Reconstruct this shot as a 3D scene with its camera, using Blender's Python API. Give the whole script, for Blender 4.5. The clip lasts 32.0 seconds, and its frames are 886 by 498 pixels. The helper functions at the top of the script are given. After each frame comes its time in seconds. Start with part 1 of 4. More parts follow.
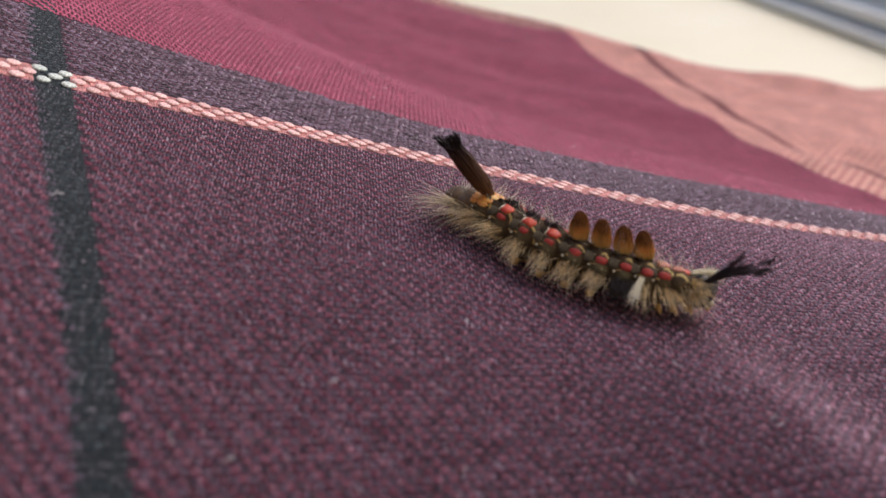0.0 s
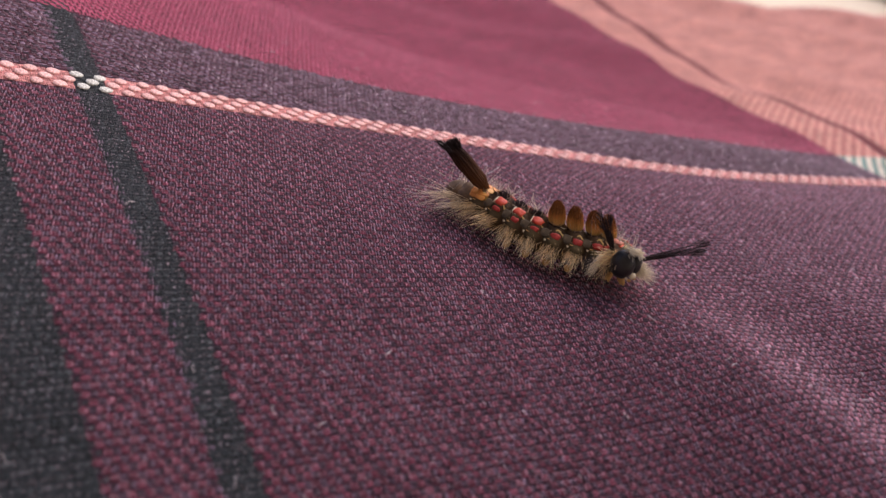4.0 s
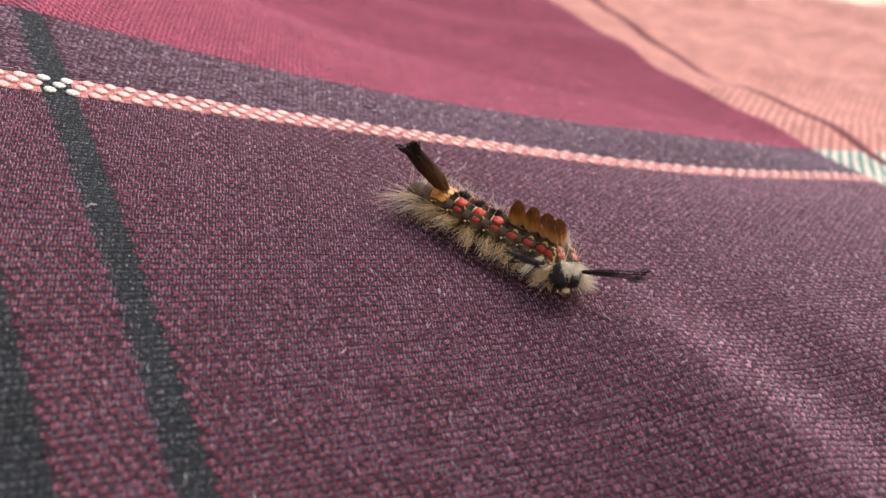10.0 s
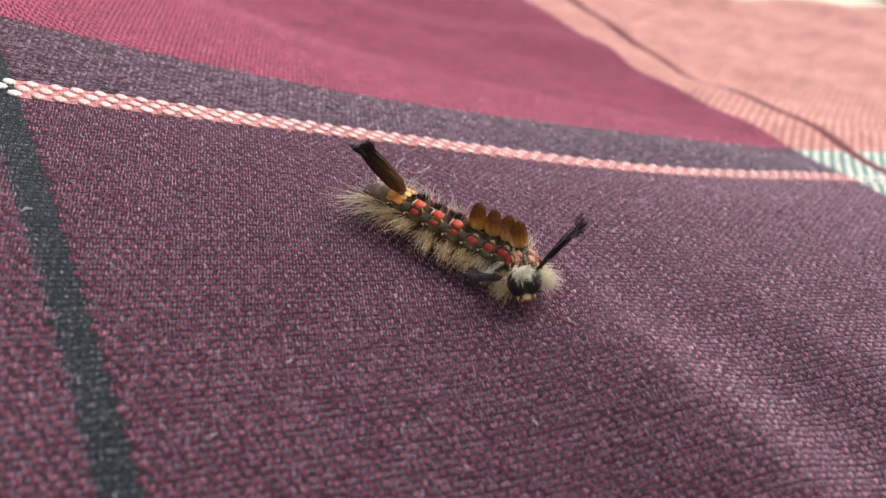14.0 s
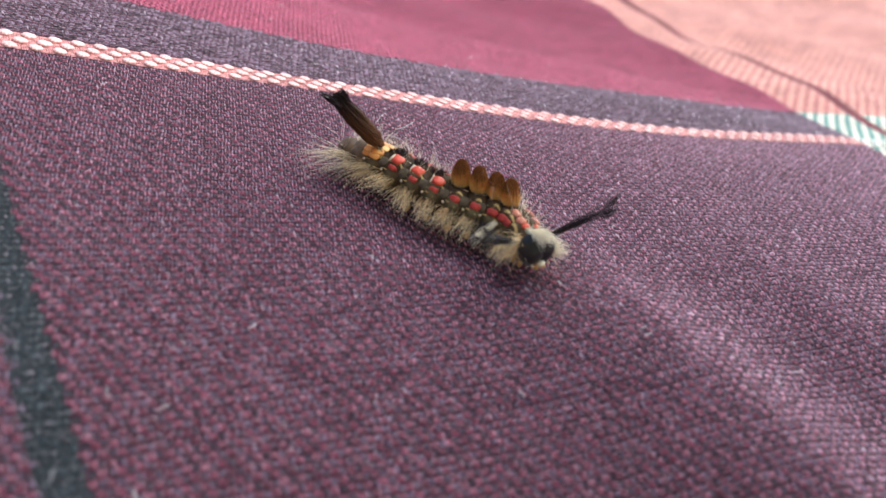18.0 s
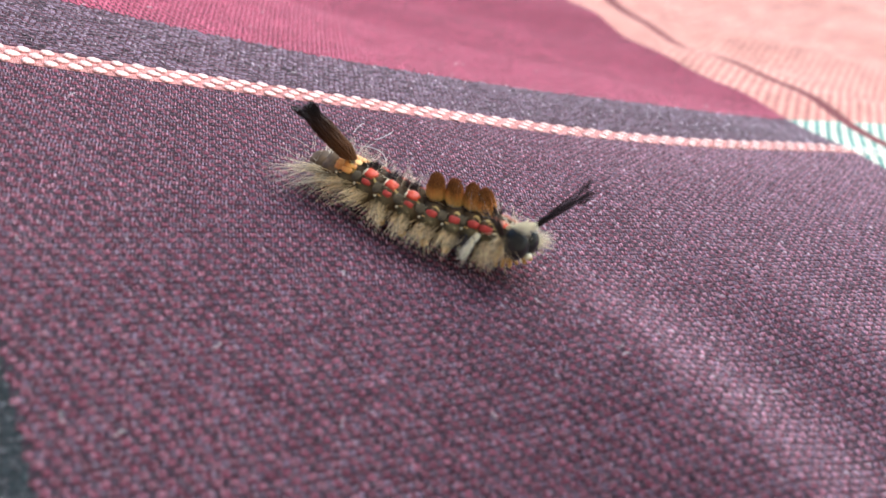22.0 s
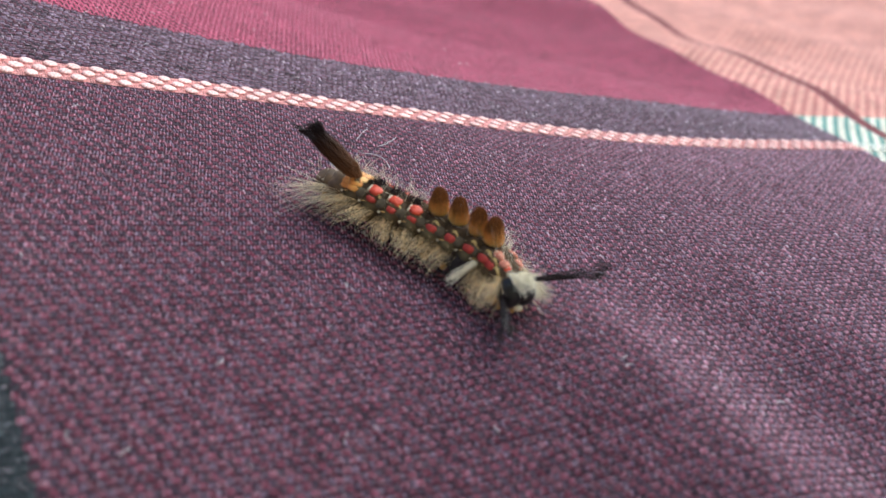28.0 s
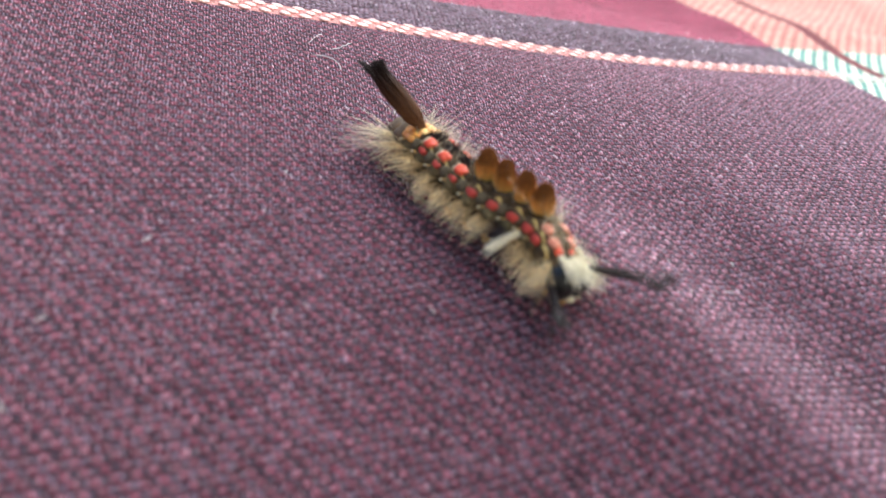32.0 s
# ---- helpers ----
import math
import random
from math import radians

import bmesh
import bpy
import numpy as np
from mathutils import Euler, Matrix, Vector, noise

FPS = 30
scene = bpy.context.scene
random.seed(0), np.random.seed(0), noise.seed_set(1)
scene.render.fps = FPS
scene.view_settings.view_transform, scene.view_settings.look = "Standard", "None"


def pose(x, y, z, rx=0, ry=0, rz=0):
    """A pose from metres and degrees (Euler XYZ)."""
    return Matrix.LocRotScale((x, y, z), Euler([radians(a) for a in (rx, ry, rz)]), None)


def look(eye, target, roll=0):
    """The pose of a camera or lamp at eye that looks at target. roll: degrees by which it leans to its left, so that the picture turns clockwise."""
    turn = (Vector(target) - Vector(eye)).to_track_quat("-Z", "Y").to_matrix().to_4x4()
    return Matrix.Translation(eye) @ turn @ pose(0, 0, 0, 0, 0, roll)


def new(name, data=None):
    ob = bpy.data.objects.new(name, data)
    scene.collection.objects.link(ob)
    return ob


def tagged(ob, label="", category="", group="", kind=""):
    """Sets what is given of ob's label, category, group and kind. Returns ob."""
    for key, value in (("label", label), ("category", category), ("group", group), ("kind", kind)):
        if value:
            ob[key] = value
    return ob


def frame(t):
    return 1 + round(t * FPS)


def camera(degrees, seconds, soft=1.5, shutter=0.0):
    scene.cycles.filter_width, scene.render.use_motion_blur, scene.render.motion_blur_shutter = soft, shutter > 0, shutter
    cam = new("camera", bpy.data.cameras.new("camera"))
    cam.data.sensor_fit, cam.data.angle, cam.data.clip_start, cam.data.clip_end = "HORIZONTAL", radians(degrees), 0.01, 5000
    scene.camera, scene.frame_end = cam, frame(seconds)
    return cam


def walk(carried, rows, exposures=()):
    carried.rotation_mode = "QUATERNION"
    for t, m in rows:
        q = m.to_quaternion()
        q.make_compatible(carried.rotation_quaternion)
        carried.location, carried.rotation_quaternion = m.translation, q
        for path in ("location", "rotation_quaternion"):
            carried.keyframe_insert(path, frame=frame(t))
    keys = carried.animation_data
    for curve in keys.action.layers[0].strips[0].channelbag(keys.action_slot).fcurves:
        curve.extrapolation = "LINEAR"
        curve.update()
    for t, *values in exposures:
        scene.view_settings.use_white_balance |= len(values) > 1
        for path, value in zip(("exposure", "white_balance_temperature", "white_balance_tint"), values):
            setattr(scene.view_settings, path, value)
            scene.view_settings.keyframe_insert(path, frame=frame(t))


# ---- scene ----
MM = 0.001
BENCH = -45.0  # height of the bench top under the cloth, in millimetres
LENS = 55.0
cam = camera(LENS, 32.0, soft=1.4)
cam.data.dof.use_dof = True
cam.data.dof.focus_distance = 0.054
cam.data.dof.aperture_fstop = 44.0
# seconds, eye in millimetres, turn in degrees
PATH = [
    (0.0, 2.22, -43.56, 25.24, 62.387, 0.360, 5.644),
    (0.5, 2.74, -43.41, 25.49, 62.545, 0.726, 5.772),
    (1.0, 1.89, -42.82, 26.68, 61.496, 0.432, 4.927),
    (1.5, 2.10, -43.91, 27.89, 60.122, 0.754, 4.315),
    (2.0, 0.38, -45.16, 29.62, 58.627, 0.523, 2.897),
    (2.5, -1.40, -46.99, 31.16, 57.530, 0.475, 1.429),
    (3.0, -2.77, -47.73, 32.66, 56.279, -0.029, 0.263),
    (3.5, -2.80, -48.29, 33.08, 55.930, -0.228, -0.037),
    (5.5, -2.38, -49.30, 33.69, 55.583, -0.353, -0.220),
    (6.0, -2.27, -49.33, 33.72, 55.564, -0.308, -0.140),
    (6.5, -2.23, -49.26, 33.81, 55.468, -0.321, -0.072),
    (7.0, -2.06, -49.27, 33.91, 55.402, -0.323, -0.019),
    (7.5, -1.77, -49.30, 33.95, 55.371, -0.230, 0.033),
    (8.0, -1.53, -49.35, 33.96, 55.388, -0.232, 0.007),
    (8.5, -1.18, -49.36, 34.08, 55.310, -0.178, 0.003),
    (9.0, -0.75, -49.35, 34.24, 55.186, -0.106, 0.024),
    (9.5, -0.34, -49.25, 34.40, 55.038, -0.045, 0.035),
    (10.0, -0.00, -49.15, 34.41, 55.000, -0.000, -0.000),
    (10.5, 0.27, -48.95, 34.41, 54.955, 0.004, -0.055),
    (11.0, 0.53, -48.85, 34.28, 55.055, 0.037, -0.159),
    (11.5, 0.81, -48.81, 34.05, 55.248, 0.093, -0.241),
    (12.0, 1.00, -48.74, 33.82, 55.389, 0.044, -0.356),
    (12.5, 1.16, -48.54, 33.60, 55.453, 0.024, -0.487),
    (13.0, 1.50, -48.18, 33.29, 55.541, 0.066, -0.477),
    (13.5, 1.79, -47.84, 33.09, 55.540, 0.102, -0.595),
    (14.0, 2.21, -47.53, 32.90, 55.542, 0.239, -0.603),
    (14.5, 2.65, -47.23, 32.70, 55.496, 0.340, -0.563),
    (16.5, 2.75, -45.70, 31.34, 54.530, 0.224, -0.922),
    (17.0, 2.81, -45.38, 30.94, 54.205, 0.155, -0.876),
    (17.5, 2.94, -45.12, 30.42, 54.045, 0.084, -0.766),
    (18.0, 3.01, -44.92, 29.89, 53.936, -0.084, -0.783),
    (18.5, 3.24, -44.71, 29.55, 53.620, -0.176, -0.743),
    (19.0, 3.51, -44.64, 29.26, 53.552, -0.194, -0.788),
    (19.5, 3.73, -44.47, 29.07, 53.554, -0.233, -0.872),
    (20.0, 3.95, -44.19, 29.10, 53.478, -0.320, -0.906),
    (20.5, 4.12, -43.98, 29.21, 53.570, -0.355, -0.950),
    (21.0, 4.25, -43.85, 29.33, 53.882, -0.301, -0.903),
    (21.5, 4.32, -43.72, 29.52, 54.123, -0.180, -0.870),
    (22.0, 4.37, -43.58, 29.77, 54.089, -0.092, -0.843),
    (22.5, 4.44, -43.51, 29.92, 54.152, 0.019, -0.811),
    (23.0, 4.48, -43.46, 30.02, 54.306, 0.105, -0.792),
    (23.5, 4.52, -43.32, 30.30, 54.283, 0.132, -0.742),
    (24.0, 4.74, -43.19, 30.58, 54.280, 0.386, -0.615),
    (24.5, 4.96, -43.01, 30.84, 54.248, 0.627, -0.435),
    (25.0, 5.20, -43.05, 30.99, 54.241, 0.876, -0.271),
    (25.5, 5.30, -43.02, 31.04, 54.161, 0.978, -0.214),
    (27.5, 5.15, -42.97, 31.25, 53.243, 0.873, -0.302),
    (28.0, 4.70, -42.84, 30.86, 53.154, 0.542, -0.574),
    (28.5, 4.13, -42.63, 30.54, 52.849, 0.038, -0.858),
    (29.0, 3.96, -42.60, 30.14, 52.706, -0.018, -0.898),
    (29.5, 3.81, -42.43, 29.86, 52.262, -0.074, -0.899),
    (30.0, 3.73, -42.40, 29.44, 51.955, -0.139, -0.741),
    (30.5, 4.43, -42.84, 28.67, 52.297, 0.508, -0.057),
    (31.0, 5.18, -43.34, 27.91, 52.537, 0.654, 0.169),
    (31.5, 6.06, -43.78, 27.32, 52.144, 0.220, -0.076),
    (32.0, 7.51, -44.68, 26.43, 51.729, 0.274, -0.477),
]
walk(cam, [(r[0], pose(r[1] * MM, r[2] * MM, r[3] * MM, r[4], r[5], r[6])) for r in PATH],
     [(0, -0.20, 6550, 16), (1.0, -0.34, 6700, 20), (2.5, -0.40, 6800, 27), (3.0, -0.36, 6900, 32), (6.0, 0.03, 7000, 29), (9.0, 0.24, 7000, 22), (14.0, 0.31, 6600, 13),
      (18.0, 0.55, 6100, 8), (22.0, 0.74, 6000, 5), (25.0, 0.57, 6000, 4), (28.0, 0.37, 5950, 4), (30.0, 0.18, 5950, 3), (31.0, 0.66, 5950, -1), (32.0, 0.87, 6150, 3)])

# ---- light: bright soft daylight ----
world = bpy.data.worlds.new("daylight")
scene.world = world
world.use_nodes = True
wn = world.node_tree
sky = wn.nodes.new("ShaderNodeTexSky")
sky.sky_type = "NISHITA"
sky.sun_disc = False
sky.sun_elevation = radians(45)
sky.sun_rotation = radians(41)
back = wn.nodes["Background"]
wn.links.new(sky.outputs[0], back.inputs[0])
back.inputs[1].default_value = 0.15
sun = new("sun", bpy.data.lights.new("sun", "SUN"))
sun.data.energy = 3.2
sun.data.angle = radians(60)
sun.data.color = (1.0, 0.95, 0.88)
sun.matrix_world = look((0.80, 0.90, 0.95), (0, 0, 0))


# ---- node helpers ----
class Nodes:
    """A material's node tree with short calls."""

    def __init__(self, name):
        self.mat = bpy.data.materials.new(name)
        self.mat.use_nodes = True
        self.tree = self.mat.node_tree
        self.bsdf = self.tree.nodes["Principled BSDF"]

    def put(self, socket, value):
        if isinstance(value, bpy.types.NodeSocket):
            self.tree.links.new(value, socket)
        elif isinstance(value, tuple) and len(value) == 3 and socket.type == "RGBA":
            socket.default_value = (*value, 1)
        else:
            socket.default_value = value

    def math(self, op, a, b=0.0, c=0.0):
        n = self.tree.nodes.new("ShaderNodeMath")
        n.operation = op
        for s, v in zip(n.inputs, (a, b, c)):
            self.put(s, v)
        return n.outputs[0]

    def mix(self, fac, a, b, blend="MIX"):
        n = self.tree.nodes.new("ShaderNodeMix")
        n.data_type = "RGBA"
        n.blend_type = blend
        self.put(n.inputs[0], fac)
        self.put(n.inputs[6], a)
        self.put(n.inputs[7], b)
        return n.outputs[2]

    def noise(self, scale, detail=2.0, vector=None, rough=0.5):
        n = self.tree.nodes.new("ShaderNodeTexNoise")
        n.inputs["Scale"].default_value = scale
        n.inputs["Detail"].default_value = detail
        n.inputs["Roughness"].default_value = rough
        if vector is None:
            vector = self.tree.nodes.new("ShaderNodeTexCoord").outputs["Object"]
        self.tree.links.new(vector, n.inputs["Vector"])
        return n.outputs["Fac"]

    def ramp(self, fac, stops):
        n = self.tree.nodes.new("ShaderNodeValToRGB")
        el = n.color_ramp.elements
        while len(el) < len(stops):
            el.new(0.5)
        for e, (p, c) in zip(el, stops):
            e.position = p
            e.color = (*c, 1) if isinstance(c, tuple) else (c, c, c, 1)
        self.put(n.inputs[0], fac)
        return n.outputs[0]

    def bump(self, height, strength, distance):
        n = self.tree.nodes.new("ShaderNodeBump")
        n.inputs["Strength"].default_value = strength
        n.inputs["Distance"].default_value = distance
        self.put(n.inputs["Height"], height)
        self.put(self.bsdf.inputs["Normal"], n.outputs[0])

    def attr(self, name):
        n = self.tree.nodes.new("ShaderNodeAttribute")
        n.attribute_name = name
        return n

    def done(self, color, rough=0.7, **more):
        self.put(self.bsdf.inputs["Base Color"], color)
        self.put(self.bsdf.inputs["Roughness"], rough)
        for k, v in more.items():
            self.put(self.bsdf.inputs[k.replace("_", " ")], v)
        return self.mat


# ---- the cloth's shape and its plaid ----
SURF = (3.0598, -7.5813, -0.3788, 2.2011, -1.4715, -4.0758, -0.6894, 0.0402, 0.3441, 0.9119)
PLAID_U = (23.139, 19.556, -0.224, -0.448, -0.002, 39.612, -4.676, 0.395, 0.445, 1.166, -3.619, 0.633, 0.268, -0.742, 0.300)
PLAID_V = (-11.443, 39.660, 1.827, 0.125, -0.087, -13.045, -0.691, -0.265, 0.104, 1.221, -0.491, 0.052, -0.789, 0.231, -0.147)
WAVER = (0.368, -3.336, -3.6, 6.897, 7.112, -2.684, -3.846)


def smin(y, a, k):
    return a - k * np.logaddexp(0, (a - y) / k)


def cloth_z(x, y):
    """Height of the draped cloth in millimetres: a broad slope with a few soft folds, falling away at its far rim."""
    x, y = np.asarray(x, float), np.asarray(y, float)
    ym = smin(y, 50.0, 5.0)
    xs = x + 0.4 * (y - ym)
    xx = 62 - smin(62 - smin(xs, 62, 6), 107, 6)
    a, b = xx / 30, np.maximum(ym, -45) / 30
    terms = (1, a, b, a * a, a * b, b * b, a**3, a * a * b, a * b * b, b**3)
    z = sum(c * t for c, t in zip(SURF, terms)) - 0.18 * (xs - xx)
    side = 1 / (1 + np.exp(-(xs - 35.75) / 5.0))
    z = z + side * 1.8 * np.exp(-(((y - 46.8) / 9.5) ** 2))
    z = z + 0.15 * np.logaddexp(0, (y - 75) / 5.0)
    # a soft ridge running towards the near rim, and the swell beyond its furrow
    along, across = (x - 18.3) * 0.61 - (y + 12.2) * 0.79, (x - 18.3) * 0.79 + (y + 12.2) * 0.61
    d = across + 2.9
    z = z + 1.45 * np.exp(-((d / np.where(d < 0, 6.7, 4.0)) ** 2)) / (1 + np.exp(-(along + 7) / 2.5))
    z = z + 0.6 * np.exp(-(((across - 9.5) / 4.0) ** 2)) / (1 + np.exp(-(along + 2) / 2.5))
    far = 1 / (1 + np.exp(-(y - 32) / 4))
    z = z + far * (0.3 * np.sin((y + 0.9 * x) / 6.5) + 0.16 * np.sin((y * 1.3 - 0.5 * x) / 4.1 + 1))
    z = z + far * side * 0.3 * np.sin((y + 0.35 * x) / 3.6)
    z = z + 0.14 / (1 + np.exp(-(y - 27 + 0.2 * x) / 3)) * np.sin((y - 0.22 * x) / 2.4)
    rim = np.maximum(y - 118 - 0.4 * np.maximum(x - 45, 0), 0)
    hem = np.maximum(-64 - y, 0) ** 2 + np.maximum(-72 - x, 0) ** 2 + np.maximum(x - 105, 0) ** 2
    return np.maximum(z - 0.03 * rim**2 - 0.035 * hem, BENCH + 0.6)


def plaid(x, y):
    """Places along the two thread directions, in millimetres."""
    a, b = np.asarray(x, float) / 40, np.asarray(y, float) / 40
    terms = [a**i * b**j for i in range(5) for j in range(5 - i)]
    u, v = sum(c * t for c, t in zip(PLAID_U, terms)), sum(c * t for c, t in zip(PLAID_V, terms))
    # the pale stripe wavers a little between its neighbours
    s = (np.clip(u, -6, 76) - 35) / 40
    return u, v - sum(c * s**k for k, c in enumerate(WAVER)) * np.exp(-((v / 6.0) ** 2))


def mesh_object(name, bm, material, smooth=True):
    me = bpy.data.meshes.new(name)
    bm.to_mesh(me)
    bm.free()
    me.polygons.foreach_set("use_smooth", [smooth] * len(me.polygons))
    if material:
        me.materials.append(material)
    return new(name, me)


def part(name, bm, material, parent, label=""):
    ob = mesh_object(name, bm, material)
    ob.parent = parent
    return tagged(ob, label)


def from_plaid(u, v):
    """The place on the cloth, in millimetres, of a place along the threads."""
    u, v = np.asarray(u, float), np.asarray(v, float)
    x, y = u * 0.85 - 0.4 * v - 25, v * 0.85 + 0.28 * u + 2
    for _ in range(14):
        a, b = plaid(x, y)
        ax, bx = plaid(x + 0.01, y)
        ay, by = plaid(x, y + 0.01)
        j11, j12, j21, j22 = (ax - a) / 0.01, (ay - a) / 0.01, (bx - b) / 0.01, (by - b) / 0.01
        det = j11 * j22 - j12 * j21
        e, f = u - a, v - b
        x, y = x + (j22 * e - j12 * f) / det, y + (j11 * f - j21 * e) / det
    return x, y


# ---- the woven cloth ----
REPEAT, ROW, SHIFT = 0.80, 0.40, -0.27
STITCH = 1.2


def cloth_material():
    n = Nodes("woven_cotton")
    at = n.attr("threads")
    sep = n.tree.nodes.new("ShaderNodeSeparateXYZ")
    n.tree.links.new(at.outputs["Vector"], sep.inputs[0])
    vec = at.outputs["Vector"]
    wob = n.math("MULTIPLY", n.math("SUBTRACT", n.noise(2.2, 2, vec), 0.5), 0.16)
    u, v = n.math("ADD", sep.outputs[0], wob), n.math("ADD", sep.outputs[1], wob)
    fine = 0.13
    tu, tv = n.math("DIVIDE", u, fine), n.math("DIVIDE", v, fine * 2)
    i, j = n.math("FLOOR", tu), n.math("FLOOR", tv)
    fu, fv = n.math("SUBTRACT", tu, i), n.math("SUBTRACT", tv, j)
    # warp floats stand in slanting rows
    row = n.math("FLOOR", n.math("DIVIDE", v, ROW))
    ph = n.math("FRACT", n.math("DIVIDE", n.math("SUBTRACT", u, n.math("MULTIPLY", row, SHIFT)), REPEAT))
    top = n.math("LESS_THAN", ph, 0.52)
    # wine and the slate below are darkened for the shade between the raised yarns
    wine, char, salmon, maroon = (0.084, 0.021, 0.036), (0.018, 0.025, 0.028), (0.72, 0.37, 0.30), (0.22, 0.065, 0.07)
    thin = n.math("LESS_THAN", n.math("ABSOLUTE", n.math("ADD", u, 0.15)), 1.02)
    wide = n.math("LESS_THAN", u, -6.4)
    beyond = n.math("MAXIMUM", n.math("SUBTRACT", v, 42.0), 0.0)

    def hump(at, wide, high):
        q = n.math("DIVIDE", n.math("SUBTRACT", v, at), wide)
        return n.math("MULTIPLY", n.math("EXPONENT", n.math("MULTIPLY", n.math("MULTIPLY", q, q), -1.0)), high)

    def drift(slope, near, far):
        return n.math("SUBTRACT", u, n.math("ADD", n.math("MULTIPLY", beyond, slope), n.math("ADD", hump(26.0, 9.0, near), hump(60.0, 12.0, far))))

    pink = n.math("GREATER_THAN", drift(0.01, 0.4, 1.6), 75.25)
    dark = n.math("MAXIMUM", thin, wide)
    warp = n.mix(dark, wine, char)
    warp = n.mix(pink, warp, salmon)
    slate, crimson = (0.038, 0.022, 0.034), (0.50, 0.092, 0.158)
    weft = n.mix(dark, slate, (0.028, 0.034, 0.038))
    weft = n.mix(n.math("GREATER_THAN", v, 10.6), weft, crimson)
    far = n.math("GREATER_THAN", v, 112.0)
    weft = n.mix(far, weft, salmon)
    weft = n.mix(n.math("LESS_THAN", n.math("ABSOLUTE", v), 1.08), weft, n.mix(thin, (0.72, 0.32, 0.29), (0.05, 0.06, 0.06)))
    seam = n.math("MULTIPLY", n.math("LESS_THAN", n.math("ABSOLUTE", v), 1.08), n.math("SUBTRACT", 1.0, thin))
    col = n.mix(n.math("MULTIPLY", top, n.math("SUBTRACT", 1.0, n.math("MULTIPLY", seam, 0.8))), weft, warp)
    # the pink band: pale warp bars over teal or rose weft
    bar = n.math("LESS_THAN", n.math("FRACT", n.math("DIVIDE", sep.outputs[2], STITCH)), 0.58)
    fade = n.ramp(n.math("DIVIDE", v, 60.0), [(0.20, 0.0), (0.60, 0.12)])
    bar = n.math("MAXIMUM", bar, fade)
    low = n.math("LESS_THAN", v, 10.6)
    band = n.mix(bar, n.mix(low, (0.56, 0.22, 0.19), (0.17, 0.34, 0.29)), n.mix(low, salmon, (0.74, 0.72, 0.60)))
    band = n.mix(n.math("LESS_THAN", n.math("ABSOLUTE", v), 1.08), band, (0.88, 0.84, 0.68))
    col = n.mix(pink, col, band)
    col = n.mix(n.math("COMPARE", drift(0.07, 1.5, 0.1), 82.3, 0.8), col, maroon)
    # yarn irregularity, fine fibres and pale fuzz
    slub = n.ramp(n.noise(3.5, 3, vec), [(0.3, 0.75), (0.7, 1.3)])
    grain = n.ramp(n.noise(9.0, 4, vec, 0.75), [(0.3, 0.42), (0.7, 1.6)])
    col = n.mix(1.0, n.mix(1.0, col, slub, "MULTIPLY"), grain, "MULTIPLY")
    mottle = n.ramp(n.noise(0.22, 4, vec, 0.6), [(0.32, 0.84), (0.68, 1.2)])
    col = n.mix(1.0, col, mottle, "MULTIPLY")
    fleck_mix = n.math("MULTIPLY", n.math("GREATER_THAN", n.noise(9.0, 1, vec), 0.70), 0.22)
    col = n.mix(fleck_mix, col, (0.42, 0.36, 0.40))
    hw = n.math("SINE", n.math("MULTIPLY", fu, math.pi))
    hf = n.math("SINE", n.math("MULTIPLY", fv, math.pi))
    height = n.math("ADD", n.math("MULTIPLY", top, hw), n.math("MULTIPLY", n.math("SUBTRACT", 1.0, top), hf))
    height = n.math("ADD", height, n.math("MULTIPLY", n.noise(11.0, 3, vec), 1.2))
    n.bump(height, 0.8, 0.00009)
    return n.done(col, 0.9, Specular_IOR_Level=0.15, Sheen_Weight=0.06, Sheen_Roughness=0.45)


def yarn_material(name, color, spread, fleck_mix=0.6, pale=(0.56, 0.44, 0.49)):
    n = Nodes(name)
    geo = n.tree.nodes.new("ShaderNodeNewGeometry")
    info = n.tree.nodes.new("ShaderNodeObjectInfo")
    r = n.math("FRACT", n.math("ADD", geo.outputs["Random Per Island"], info.outputs["Random"]))
    c = n.mix(r, tuple(a * (1 - spread) for a in color), tuple(min(1, a * (1 + spread)) for a in color))
    g = n.noise(12000.0, 4, rough=0.7)
    c = n.mix(1.0, c, n.ramp(g, [(0.3, 0.35), (0.7, 1.75)]), "MULTIPLY")
    # pale flecks: light fibres and small highlights, both painted into the yarn colour
    c = n.mix(n.ramp(n.noise(8000.0, 2), [(0.56, 0.0), (0.68, fleck_mix)]), c, pale)
    n.bump(g, 0.5, 0.00004)
    return n.done(c, 0.85, Specular_IOR_Level=0.15, Sheen_Weight=0.2)


def cloth_frame(x, y):
    """Place, along-weft, along-warp and upward directions on the cloth."""
    e = 0.05
    p = np.stack([x, y, cloth_z(x, y)], -1)
    px = np.stack([x + e, y, cloth_z(x + e, y)], -1) - p
    py = np.stack([x, y + e, cloth_z(x, y + e)], -1) - p
    up = np.cross(px, py)
    up /= np.linalg.norm(up, axis=-1, keepdims=True)
    u0, v0 = plaid(x, y)
    u1, v1 = plaid(x + e, y)
    u2, v2 = plaid(x, y + e)
    # direction on which v stays the same
    weft = px * (v2 - v0)[..., None] - py * (v1 - v0)[..., None]
    weft /= np.linalg.norm(weft, axis=-1, keepdims=True)
    return p, weft, np.cross(up, weft), up


